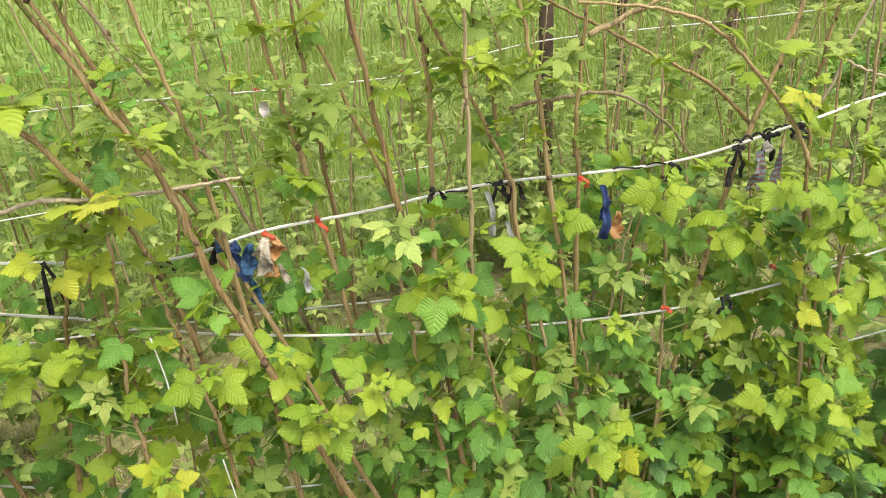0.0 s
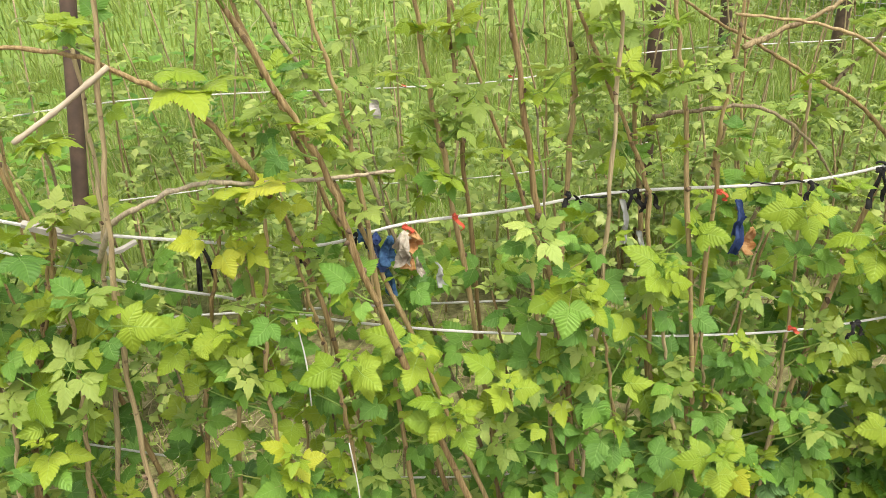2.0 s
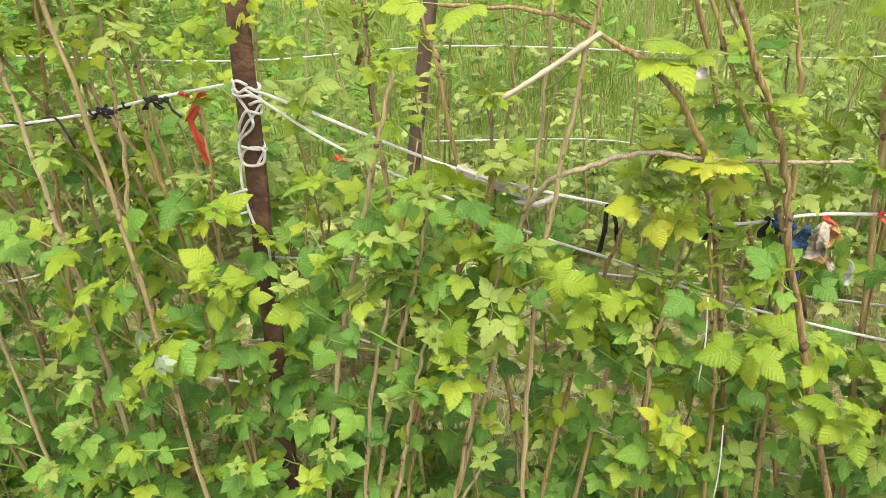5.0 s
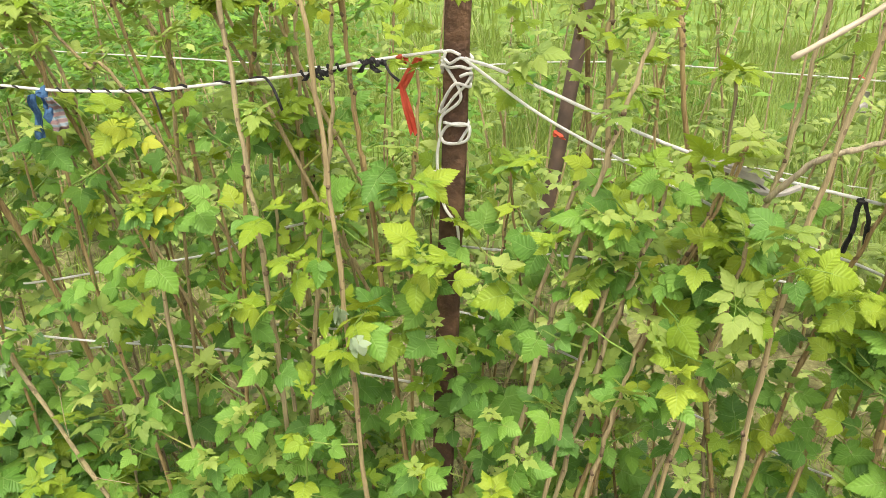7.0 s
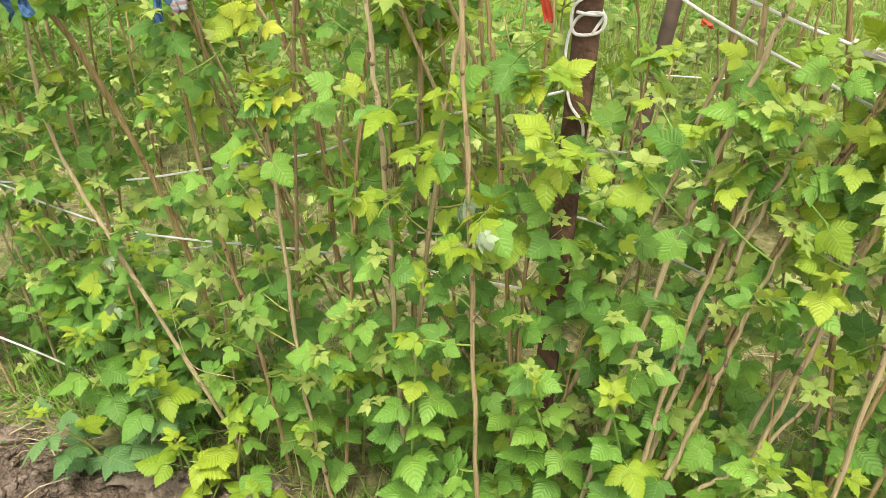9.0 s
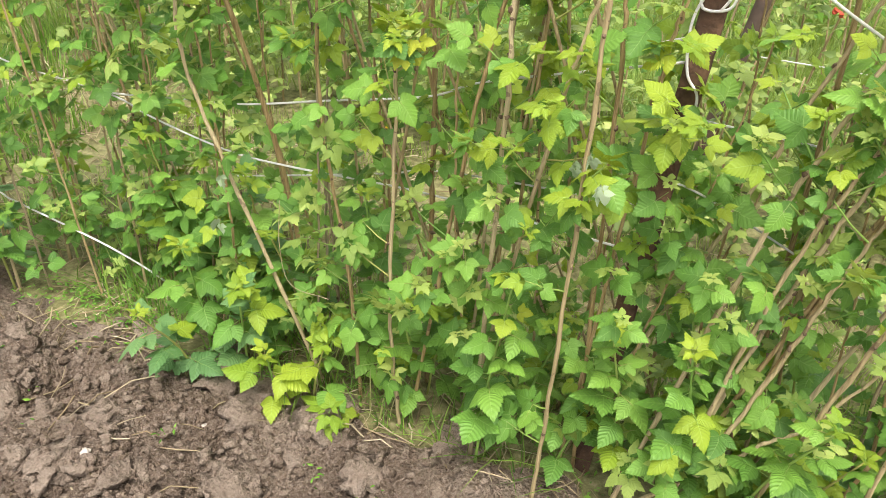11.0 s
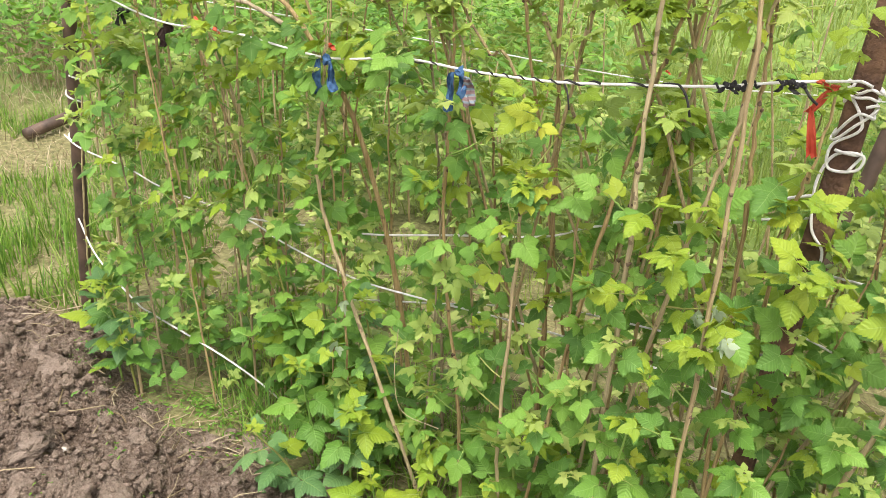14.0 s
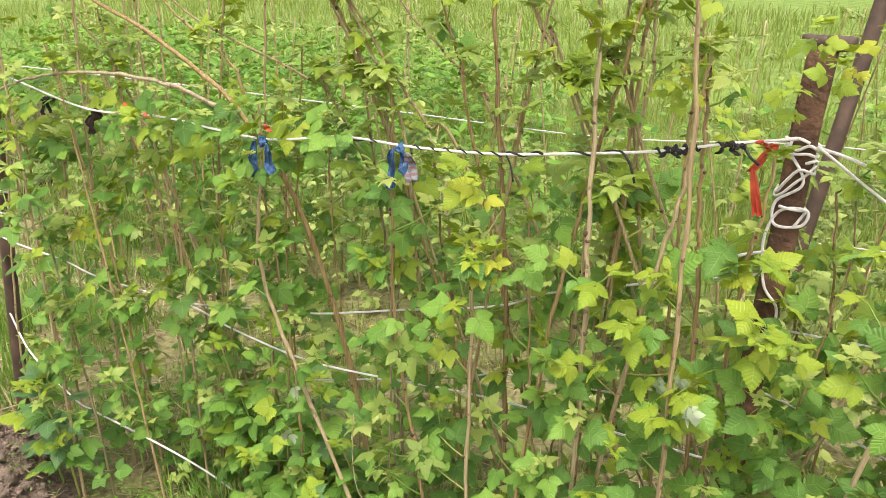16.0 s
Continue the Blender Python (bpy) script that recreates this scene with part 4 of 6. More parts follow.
arch = bare_branch([(-0.22, 1.06, 1.16), (-0.24, 1.02, 1.22), (-0.29, 1.02, 1.30), (-0.38, 1.01, 1.37), (-0.46, 1.02, 1.40), (-0.60, 1.03, 1.41)], 0.005, CANE_BROWN, "brown raspberry cane arching over, tip bent down")
leafed(arch, [(-0.60, 1.03, 1.41, 200, 0.045, "lime"), (-0.55, 1.02, 1.41, 250, 0.05, "lime"), (-0.44, 1.0, 1.40, 60, 0.045, "lime"), (-0.33, 1.02, 1.34, -50, 0.06, "lime"), (-0.3, 1.0, 1.33, 20, 0.06, "lime"), (-0.35, 1.02, 1.36, -20, 0.05, "lime")])
bare_branch([(-0.385, 1.0, 1.378), (-0.45, 0.985, 1.335), (-0.51, 0.97, 1.30)], 0.0038, WOOD_PALE, "pale barkless pruned raspberry stub", taper=0.1, wave=0.0006)
twig = bare_branch([(-0.49, 1.09, 1.07), (-0.445, 1.05, 1.145), (-0.40, 1.03, 1.173), (-0.32, 1.03, 1.2), (-0.21, 1.03, 1.192), (-0.10, 1.03, 1.19), (-0.035, 1.03, 1.193)], 0.0046, CANE_PALE, "grey weathered raspberry twig sticking out sideways")
leafed(twig, [(-0.30, 1.02, 1.2, 70, 0.04, "yellow"), (-0.24, 1.02, 1.19, -60, 0.055, "yellow"), (-0.27, 1.03, 1.19, -95, 0.04, "yellow")])
bare_branch([(-1.86, 1.3, 0.0), (-1.9, 1.27, 0.5), (-1.97, 1.2, 0.95), (-2.06, 1.15, 1.17), (-2.15, 1.15, 1.26), (-2.34, 1.15, 1.37), (-2.48, 1.15, 1.43), (-2.62, 1.15, 1.52)], 0.007, CANE_BROWN, "dark brown raspberry cane leaning far over")
bare_branch([(-2.05, 1.18, 1.13), (-2.15, 1.15, 1.21), (-2.29, 1.15, 1.25), (-2.50, 1.15, 1.26), (-2.70, 1.15, 1.235), (-2.86, 1.15, 1.19)], 0.0055, CANE_GREY, "grey bare raspberry cane bent over in an arch")
b = bare_branch([(0.97, 1.1, 1.01), (0.92, 1.1, 1.10), (0.82, 1.1, 1.22), (0.73, 1.1, 1.30), (0.62, 1.1, 1.34), (0.5, 1.1, 1.36)], 0.0042, CANE_BROWN, "brown raspberry cane bent over towards its neighbour")
leafed(b, [(0.75, 1.08, 1.29, 40, 0.045, "lime"), (0.82, 1.08, 1.25, -20, 0.045, "lime"), (0.9, 1.08, 1.13, 20, 0.05, "lime")])
b = bare_branch([(0.9, 1.2, 1.08), (0.85, 1.2, 1.13), (0.79, 1.2, 1.18), (0.68, 1.2, 1.24), (0.58, 1.2, 1.30), (0.49, 1.2, 1.35), (0.4, 1.2, 1.42)], 0.0042, CANE_BROWN, "brown raspberry cane crossing the others slantwise")
bare_branch([(0.40, 1.17, 1.19), (0.5, 1.16, 1.195), (0.6, 1.16, 1.19), (0.7, 1.16, 1.12), (0.78, 1.17, 1.02)], 0.004, CANE_GREY, "thin grey twig caught between the canes")
bare_branch([(0.52, 1.1, 1.31), (0.60, 1.12, 1.33), (0.66, 1.1, 1.36), (0.7, 1.1, 1.4)], 0.005, CANE_TAN, "short tan broken raspberry twig")
bare_branch([(1.02, 1.22, 1.02), (1.07, 1.2, 1.13), (1.09, 1.2, 1.20), (1.13, 1.2, 1.28), (1.18, 1.2, 1.40)], 0.0036, CANE_PALE, "pale dead raspberry cane stripped of bark")
bare_branch([(1.05, 1.2, 1.20), (1.12, 1.2, 1.16), (1.19, 1.2, 1.13), (1.32, 1.2, 1.06)], 0.0034, CANE_PALE, "pale dead twig caught across the canes")

# thinner canes that fill the row between those
q = random.Random(42)
x = -2.75
while x < 2.5:
    y = q.uniform(1.1, 1.34)
    h = q.uniform(0.9, 1.4) if x < 1.05 else q.uniform(1.0, 1.7)
    lean = q.uniform(-0.16, 0.16)
    cane((x, y), [(x + lean * 0.5 + q.uniform(-0.03, 0.03), h * 0.55)], (x + lean, h), q.uniform(0.0035, 0.0055), q.choice((T, B, B, G)), 0.9 if x > -1.2 else 0.72, label="thin brown raspberry cane with fresh leaves", joined=True)
    x += q.uniform(0.06, 0.13) if x < 1.05 else q.uniform(0.05, 0.1)




for i in range(8):
    x = q.uniform(-2.9, -1.7)
    y = q.uniform(1.05, 1.35)
    h = q.uniform(1.35, 1.7)
    lean = q.uniform(-0.3, 0.18)
    cane((x, y), [(x + lean * 0.35, h * 0.55)], (x + lean, h), q.uniform(0.004, 0.006), q.choice((T, T, G)), 0.6, label="tall brown raspberry cane with fresh leaves", joined=True)

# low young canes that close the foot of the row
for i in range(9):
    x = q.uniform(0.5, 1.25)
    h = q.uniform(0.45, 0.85)
    cane((x, q.uniform(1.15, 1.4)), [(x + q.uniform(-0.04, 0.04), h * 0.5)], (x + q.uniform(-0.1, 0.1), h), 0.004, q.choice((T, B)), 1.1, label="low raspberry cane with fresh green leaves")


# sprays of large young leaves that stand out from the row
def spray(x, y, z, kind):
    """Three or four leaves on one short shoot, borne by the nearest cane."""
    spray.count += 1
    q = random.Random(900 + spray.count)
    at = Vector((x, y, z))
    ob = min(cane.made, key=lambda o: (o.location.x - x) ** 2 + 0.3 * (o.location.y - y) ** 2)
    p = at - ob.location
    big = {"yellow": 0.037, "pale": 0.024}.get(kind, 0.045) * q.uniform(0.85, 1.15) * (0.62 if z > 1.24 else 1.0)
    n = 3 if kind != "pale" else 2
    a0 = -90 + q.uniform(-35, 35)
    for j in range(n):
        az = a0 + (j - (n - 1) / 2) * 95 + q.uniform(-20, 20)
        at3 = p + Vector((0, 0.05, -0.01 * j))
        if kind == "pale":
            put_leaf(ob, "leaf", q.choice(LEAVES[kind]), at3, az, -q.uniform(55, 85), q.uniform(35, 75), big * (1, 0.85)[j], "leaf turned to its silvery underside")
        else:
            turn_leaf(ob, q.choice(LEAVES[kind]), at3, az, big * (1, 0.85, 0.75)[j], q)
    if kind != "pale":
        put_leaf(ob, "leaf_tuft", q.choice(TUFT_MESH["lime" if kind != "green" else "green"]), p + Vector((0, 0.02, 0.02)), q.uniform(0, 360), 0, 0, 0.026)


spray.count = 0
spray(-0.99, 1.0, 0.93, "green")
spray(-1.06, 0.99, 0.82, "lime")
spray(-0.95, 1.0, 0.74, "green")
spray(-1.03, 0.98, 0.64, "green")
spray(-0.97, 0.98, 0.84, "green")
spray(-1.97, 1.0, 1.13, "green")
spray(-1.66, 1.0, 1.12, "green")
spray(-2.2, 1.05, 1.2, "green")
spray(-2.35, 1.08, 1.16, "lime")
spray(-1.8, 1.02, 1.22, "green")
spray(-0.95, 1.03, 1.37, "lime")
spray(-0.89, 1.03, 1.42, "yellow")
spray(-1.0, 1.03, 1.33, "lime")
spray(-0.92, 1.08, 1.38, "yellow")
spray(-0.85, 1.05, 1.33, "lime")
spray(-0.98, 1.05, 1.42, "lime")
spray(-0.82, 1.05, 1.42, "yellow")
spray(-0.13, 0.95, 0.9, "lime")
spray(0.03, 0.93, 0.77, "lime")
spray(0.11, 0.93, 0.83, "lime")
spray(-0.02, 0.98, 0.88, "lime")
spray(-0.31, 0.98, 0.95, "lime")
spray(0.40, 1.0, 0.96, "lime")
spray(0.64, 1.0, 1.05, "lime")
spray(0.78, 1.0, 0.98, "lime")
spray(0.87, 1.0, 1.02, "lime")
spray(1.00, 1.0, 0.97, "lime")
spray(0.93, 1.05, 1.16, "yellow")
spray(-0.20, 0.98, 1.18, "yellow")
spray(0.25, 0.98, 0.96, "lime")
spray(0.51, 0.95, 0.59, "lime")
spray(0.91, 0.98, 0.56, "lime")
spray(-1.14, 1.0, 1.36, "yellow")
spray(-0.94, 0.93, 0.97, "lime")
spray(-0.72, 0.95, 1.06, "green")
spray(-0.26, 0.98, 1.1, "yellow")
spray(-0.3, 0.97, 1.12, "yellow")
spray(0.02, 0.92, 0.80, "lime")
spray(-0.59, 0.93, 0.83, "lime")
spray(-0.37, 0.95, 0.97, "lime")
spray(-1.13, 0.95, 0.87, "pale")
spray(-0.82, 0.92, 0.64, "green")
spray(-0.24, 0.95, 0.72, "yellow")
spray(-0.63, 0.95, 1.13, "green")
spray(-1.38, 0.9, 0.55, "green")
spray(-1.48, 1.0, 0.99, "yellow")
spray(-1.46, 1.0, 1.02, "yellow")
spray(-0.98, 0.95, 0.98, "lime")
spray(-0.87, 0.93, 0.71, "green")
spray(-1.31, 0.93, 0.64, "green")
spray(-0.99, 0.9, 0.60, "green")
spray(-1.86, 0.98, 0.33, "lime")
spray(-1.69, 0.98, 0.36, "green")
spray(-1.44, 0.95, 0.43, "green")
spray(-1.30, 0.95, 0.41, "green")
spray(-1.48, 1.0, 1.14, "yellow")
spray(-1.49, 1.0, 0.99, "yellow")
spray(-1.17, 1.0, 1.34, "lime")
spray(-1.52, 1.0, 1.15, "lime")
spray(-1.93, 1.01, 0.61, "pale")
spray(-1.95, 1.01, 0.49, "pale")
spray(-1.09, 0.86, 0.94, "pale")
spray(-1.07, 0.86, 0.89, "pale")
spray(-0.99, 0.95, 0.96, "lime")
spray(-1.18, 0.92, 0.96, "lime")
spray(-1.34, 0.93, 0.61, "green")
spray(-1.26, 0.93, 0.76, "green")
spray(-2.67, 1.15, 0.84, "yellow")


for k in range(16):
    spray(-1.85 - 0.075 * k, 1.06 + 0.008 * k, 1.17 + 0.05 * math.sin(k * 2.3), ("green", "lime", "green", "green")[k % 4])


# new green shoots from the ground with large leaves
def young_shoot(x, y, h, kind="green", big=1.0):
    young_shoot.count += 1
    q = random.Random(500 + young_shoot.count)
    z0 = ground_height(x, y) - 0.015
    lean = Vector((q.uniform(-0.1, 0.1), q.uniform(-0.16, 0.02), 0))
    path = [Vector((0, 0, 0)), lean * 0.3 + Vector((0, 0, h * 0.5)), lean + Vector((0, 0, h))]
    path = spline(path, 5)
    vs, fs, _ = tube_geo(path, [0.0042 - 0.0022 * i / 10 for i in range(len(path))], 6)
    ob = mesh_object("raspberry_shoot", vs, fs, SHOOT, label="young green raspberry shoot with broad leaves", category="raspberry shoot", group="young shoots at the foot of the row")
    ob.location = (x, y, z0)
    n = max(4, int(h / 0.035))
    az = q.uniform(0, 360)
    for k in range(n):
        t = 0.25 + 0.75 * (k + 0.5) / n
        f = t * (len(path) - 1)
        i = min(int(f), len(path) - 2)
        p = path[i].lerp(path[i + 1], f - i)
        az += 137 + q.uniform(-25, 25)
        s = q.uniform(0.05, 0.07) * big * (1.0 if t < 0.8 else 0.62)
        kk = kind if q.random() < 0.75 else q.choice(("green", "lime"))
        put_leaf(ob, "leaf", q.choice(LEAVES[kk]), p, az, q.uniform(-20, 25) + (25 if t > 0.85 else 0), q.uniform(-15, 15), s)
    put_leaf(ob, "leaf_tuft", q.choice(TUFT_MESH["lime"]), path[-1], q.uniform(0, 360), 0, 0, 0.04)
    return ob


young_shoot.count = 0
young_shoot(-2.43, 0.40, 0.12, "green", 0.7)
young_shoot(-2.36, 0.36, 0.1, "lime", 0.6)
young_shoot(-2.02, 0.98, 0.28, "blue", 1.1)
young_shoot(-2.75, 1.07, 0.44, "blue", 1.2)
young_shoot(-2.84, 1.09, 0.34, "blue", 1.1)
young_shoot(-1.92, 1.06, 0.36, "blue", 1.15)
young_shoot(-2.05, 1.08, 0.40, "green", 1.0)
young_shoot(-1.78, 0.98, 0.22, "lime", 1.05)
young_shoot(-1.70, 1.02, 0.24, "lime", 1.1)
young_shoot(-1.63, 0.98, 0.12, "lime", 0.8)
q = random.Random(77)
for i in range(72):
    x = q.uniform(-1.95, 2.3) if i < 60 else q.uniform(-2.7, -1.95)
    young_shoot(x, q.uniform(1.0, 1.34) if i < 60 else q.uniform(1.25, 1.36), q.uniform(0.2, 0.62), q.choice(("green", "green", "green", "green", "blue")))


# ---------------------------------------------------------------- posts
def pipe_post(name, foot, top, r, material, label):
    a, b = Vector(foot), Vector(top)
    e = new(name)
    e.location = a
    tagged(e, label, "post")
    d = b - a
    pts = [d * (k / 10) for k in range(11)]
    vs, fs, uv = tube_geo(pts, [r * (1 + 0.03 * noise.noise((k * 0.9, r * 50, 0))) for k in range(11)], 16)
    mesh_object("pipe", vs, fs, material, e)
    return e


def bar_post(foot, top, half, thick, label):
    """A flattened iron post, its broad side turned to the dug bed, with a short pipe across its top."""
    a, b = Vector(foot), Vector(top)
    e = new("trellis_post")
    e.location = a
    tagged(e, label, "post")
    d = b - a
    vs, fs, uv = [], [], []
    sides, rings = 20, 40
    for k in range(rings + 1):
        t = k / rings
        c = d * t + POST_FACE * (0.0025 * noise.noise((t * 7, 2.1, 0))) + POST_SIDE * (0.002 * noise.noise((t * 6, 7.1, 0)))
        for i in range(sides):
            w = 2 * math.pi * i / sides
            cw, sw = math.cos(w), math.sin(w)
            x = half * math.copysign(abs(cw) ** 0.55, cw)
            y = thick * math.copysign(abs(sw) ** 0.55, sw)
            pit = 1 + 0.03 * noise.noise((x * 60, y * 60, t * 45))
            vs.append(c + POST_SIDE * (x * pit) + POST_FACE * (y * pit))
    for k in range(rings):
        for i in range(sides):
            o, n = k * sides + i, k * sides + (i + 1) % sides
            fs.append((o, n, n + sides, o + sides))
    fs += [tuple(reversed(range(sides))), tuple(range(rings * sides, (rings + 1) * sides))]
    mesh_object("bar", vs, fs, RUST, e)
    ends = []
    for lo, hi, r in ((-0.035, 0.004, 0.011), (0.006, 0.045, 0.0125)):
        line = [d + POST_SIDE * (lo + (hi - lo) * k / 5) + Vector((0, 0, 0.004 + 0.001 * math.sin(k * 2.0))) for k in range(6)]
        ends.append(tube_geo(line, [r * (0.9 if k in (0, 5) else 1.0) for k in range(6)], 14))
    v, f, _ = merge(ends)
    mesh_object("cross_stub", v, f, IRON, e, "short dark pipe welded across the top")
    return e


POST_FACE, POST_SIDE = Vector((-0.36, -0.933, 0)), Vector((0.933, -0.36, 0))
POST_HALF, POST_THICK = 0.0235, 0.008
bar_post((-1.02, 1.115, -0.05), (-0.965, 1.215, 1.40), POST_HALF, POST_THICK, "rusty flat iron post wrapped with white cord")
pipe_post("end_post", (-3.28, 1.30, -0.05), (-3.07, 1.32, 1.42), 0.021, IRON, "thin dark iron pipe post at the row's end")
pipe_post("trellis_post", (-1.0, 2.09, -0.05), (-0.785, 2.41, 1.55), 0.0225, IRON, "dark iron post of the row behind")
pipe_post("trellis_post", (2.35, 4.6, -0.05), (2.35, 4.6, 1.4), 0.035, IRON, "dark iron post of a farther row")
pipe_post("trellis_post", (1.15, 2.9, -0.05), (1.17, 2.92, 1.25), 0.03, IRON, "dark iron post of the row behind")
pipe_post("trellis_post", (3.7, 5.4, -0.05), (3.75, 5.4, 1.4), 0.05, IRON, "dark iron post of a farther row")
e = new("fallen_pipe")
tagged(e, "dark pipe lying in the grass beside the row", "pipe")
e.location = (-5.2, 2.42, 0.05)
vs, fs, uv = tube_geo([Vector((0, 0, 0)), Vector((-0.06, 0.35, 0.02)), Vector((-0.17, 0.85, 0.03))], 0.035, 12)
mesh_object("pipe", vs, fs, IRON, e)


# ---------------------------------------------------------------- cords
def cord(points, r=0.0025, label="white twisted plastic cord strung along the row", name="cord", steps=8, material=None):
    line = spline(points, steps)
    base = line[0].copy()
    vs, fs, uv = tube_geo([p - base for p in line], r, 7)
    ob = mesh_object(name, vs, fs, material or CORD, label=label, category="cord", uvs=uv)
    ob.location = base
    return ob


# right of the rusty post: upper, middle and lower cords
cord([(-0.95, 1.17, 1.245), (-0.87, 1.15, 1.225), (-0.60, 1.14, 1.12), (-0.35, 1.14, 1.062), (-0.17, 1.145, 1.03), (-0.02, 1.15, 1.05), (0.16, 1.155, 1.052), (0.36, 1.16, 1.062), (0.72, 1.16, 1.045), (0.98, 1.15, 1.085), (1.3, 1.15, 1.13), (2.6, 1.2, 1.2)], 0.0028)
cord([(-0.95, 1.15, 1.25), (-0.80, 1.15, 1.15), (-0.55, 1.15, 1.03), (-0.44, 1.15, 0.985), (-0.33, 1.15, 0.95), (-0.22, 1.15, 0.905), (-0.10, 1.15, 0.865), (0.14, 1.15, 0.81), (0.51, 1.15, 0.75), (0.85, 1.15, 0.73), (1.3, 1.16, 0.77), (2.6, 1.2, 0.95)], 0.0025)
cord([(-1.0, 1.18, 0.78), (-0.86, 1.2, 0.73), (-0.37, 1.25, 0.49), (-0.24, 1.25, 0.445), (0.08, 1.25, 0.38), (0.41, 1.25, 0.355), (0.72, 1.25, 0.38), (1.2, 1.25, 0.45), (2.6, 1.25, 0.5)], 0.0023)
cord([(-0.98, 1.2, 0.9), (-0.5, 1.3, 0.84), (0.2, 1.34, 0.76), (0.99, 1.35, 0.66), (1.44, 1.35, 0.63), (2.6, 1.35, 0.7)], 0.0023)
# left of it
cord([(-0.98, 1.14, 1.262), (-1.08, 1.09, 1.255), (-1.19, 1.07, 1.235), (-1.33, 1.05, 1.22), (-1.46, 1.05, 1.205), (-1.62, 1.05, 1.20), (-1.79, 1.08, 1.195), (-2.0, 1.1, 1.165), (-2.30, 1.14, 1.175), (-2.54, 1.15, 1.17), (-2.85, 1.22, 1.2), (-3.09, 1.3, 1.21)], 0.0025)
cord([(-3.19, 1.28, 0.72), (-3.09, 1.26, 0.70), (-2.86, 1.25, 0.68), (-2.72, 1.25, 0.65), (-2.41, 1.25, 0.63), (-2.27, 1.25, 0.59), (-2.05, 1.25, 0.55), (-1.86, 1.25, 0.55), (-1.5, 1.25, 0.57), (-1.02, 1.15, 0.62)], 0.0026)
cord([(-2.42, 1.25, 0.632), (-2.3, 1.252, 0.645), (-2.18, 1.25, 0.665), (-1.99, 1.25, 0.69), (-1.75, 1.25, 0.75), (-1.51, 1.25, 0.81), (-1.38, 1.25, 0.87), (-1.0, 1.2, 1.0)], 0.0026)
cord([(-3.2, 1.283, 0.42), (-3.02, 1.2, 0.36), (-2.8, 1.15, 0.285), (-2.73, 1.15, 0.262), (-2.58, 1.15, 0.235), (-2.43, 1.15, 0.205), (-2.36, 1.2, 0.12), (-2.3, 1.26, 0.01)], 0.0028)
cord([(-2.1, 1.34, 0.42), (-1.82, 1.35, 0.49), (-1.64, 1.35, 0.54), (-1.5, 1.35, 0.58), (-1.0, 1.2, 0.7)], 0.0024)

# turns of cord round the rusty post, with a loose loop and a tail


def post_at(z):
    t = (z + 0.05) / 1.45
    return Vector((-1.02 + 0.055 * t, 1.115 + 0.10 * t, z))


def on_post(z, across, out=0.011):
    """A place on the broad face of the rusty post, across from its middle."""
    return post_at(z) + POST_SIDE * across + POST_FACE * out


def coil(z0, z1, turns, r=0.0033, wild=0.012, seed=0, squeeze=1.0):
    q = random.Random(seed)
    pts = []
    n = int(turns * 9)
    for i in range(n + 1):
        t = i / n
        a = 6.283 * turns * t + seed
        c = post_at(z0 + (z1 - z0) * t + q.uniform(-wild, wild))
        slack = r + q.uniform(0, 0.003)
        pts.append(c + POST_SIDE * (math.cos(a) * (POST_HALF + slack)) + POST_FACE * (math.sin(a) * (POST_THICK + slack) * 1.25))
    return cord(pts, r, "white cord wound round the rusty post", "cord_winding", 3)


coil(1.25, 1.212, 3, 0.0027, 0.005, 1)
coil(1.235, 1.12, 2, 0.0027, 0.018, 2)
coil(1.225, 1.1, 1.5, 0.0025, 0.018, 4)
cord([on_post(1.235, -0.022), on_post(1.18, 0.018), on_post(1.14, -0.02), on_post(1.1, -0.014), on_post(1.108, 0.03), on_post(1.135, 0.034), on_post(1.125, -0.01), on_post(1.07, -0.026), on_post(0.99, -0.01), on_post(0.955, 0.02), on_post(0.905, 0.024)], 0.0027, "white cord knotted round the rusty post, end hanging", "cord_tail")
cord([on_post(1.05, -0.015), on_post(1.03, -0.06), on_post(1.0, -0.11)], 0.003, "loose end of white cord beside the post", "cord_tail")
# turns round the end post


def end_post_at(z):
    t = (z + 0.05) / 1.47
    return Vector((-3.28 + 0.21 * t, 1.30 + 0.02 * t, z))


pts = []
for i in range(25):
    a, z = i * 0.79 - 1.2, 0.92 - 0.22 * i / 24
    pts.append(end_post_at(z) + Vector((math.cos(a) * 0.024, math.sin(a) * 0.024, 0)))
cord(pts, 0.003, "white cord wound round the dark end post", "cord_winding", 4)

# row behind and farther rows
cord([(-6, 2.6, 0.95), (-4, 2.6, 0.93), (-2.5, 2.6, 0.9), (-1.6, 2.6, 0.88), (-0.8, 2.68, 0.91), (0.2, 2.7, 0.865), (0.6, 2.68, 0.87), (1.15, 2.86, 0.88), (2.2, 2.9, 0.85), (4, 2.9, 0.85)], 0.0027, "white cord of the row behind")
cord([(-0.9, 2.5, 0.62), (-0.3, 2.7, 0.555), (0.12, 2.7, 0.5), (0.7, 2.75, 0.48), (1.15, 2.88, 0.5)], 0.0024, "white cord of the row behind")


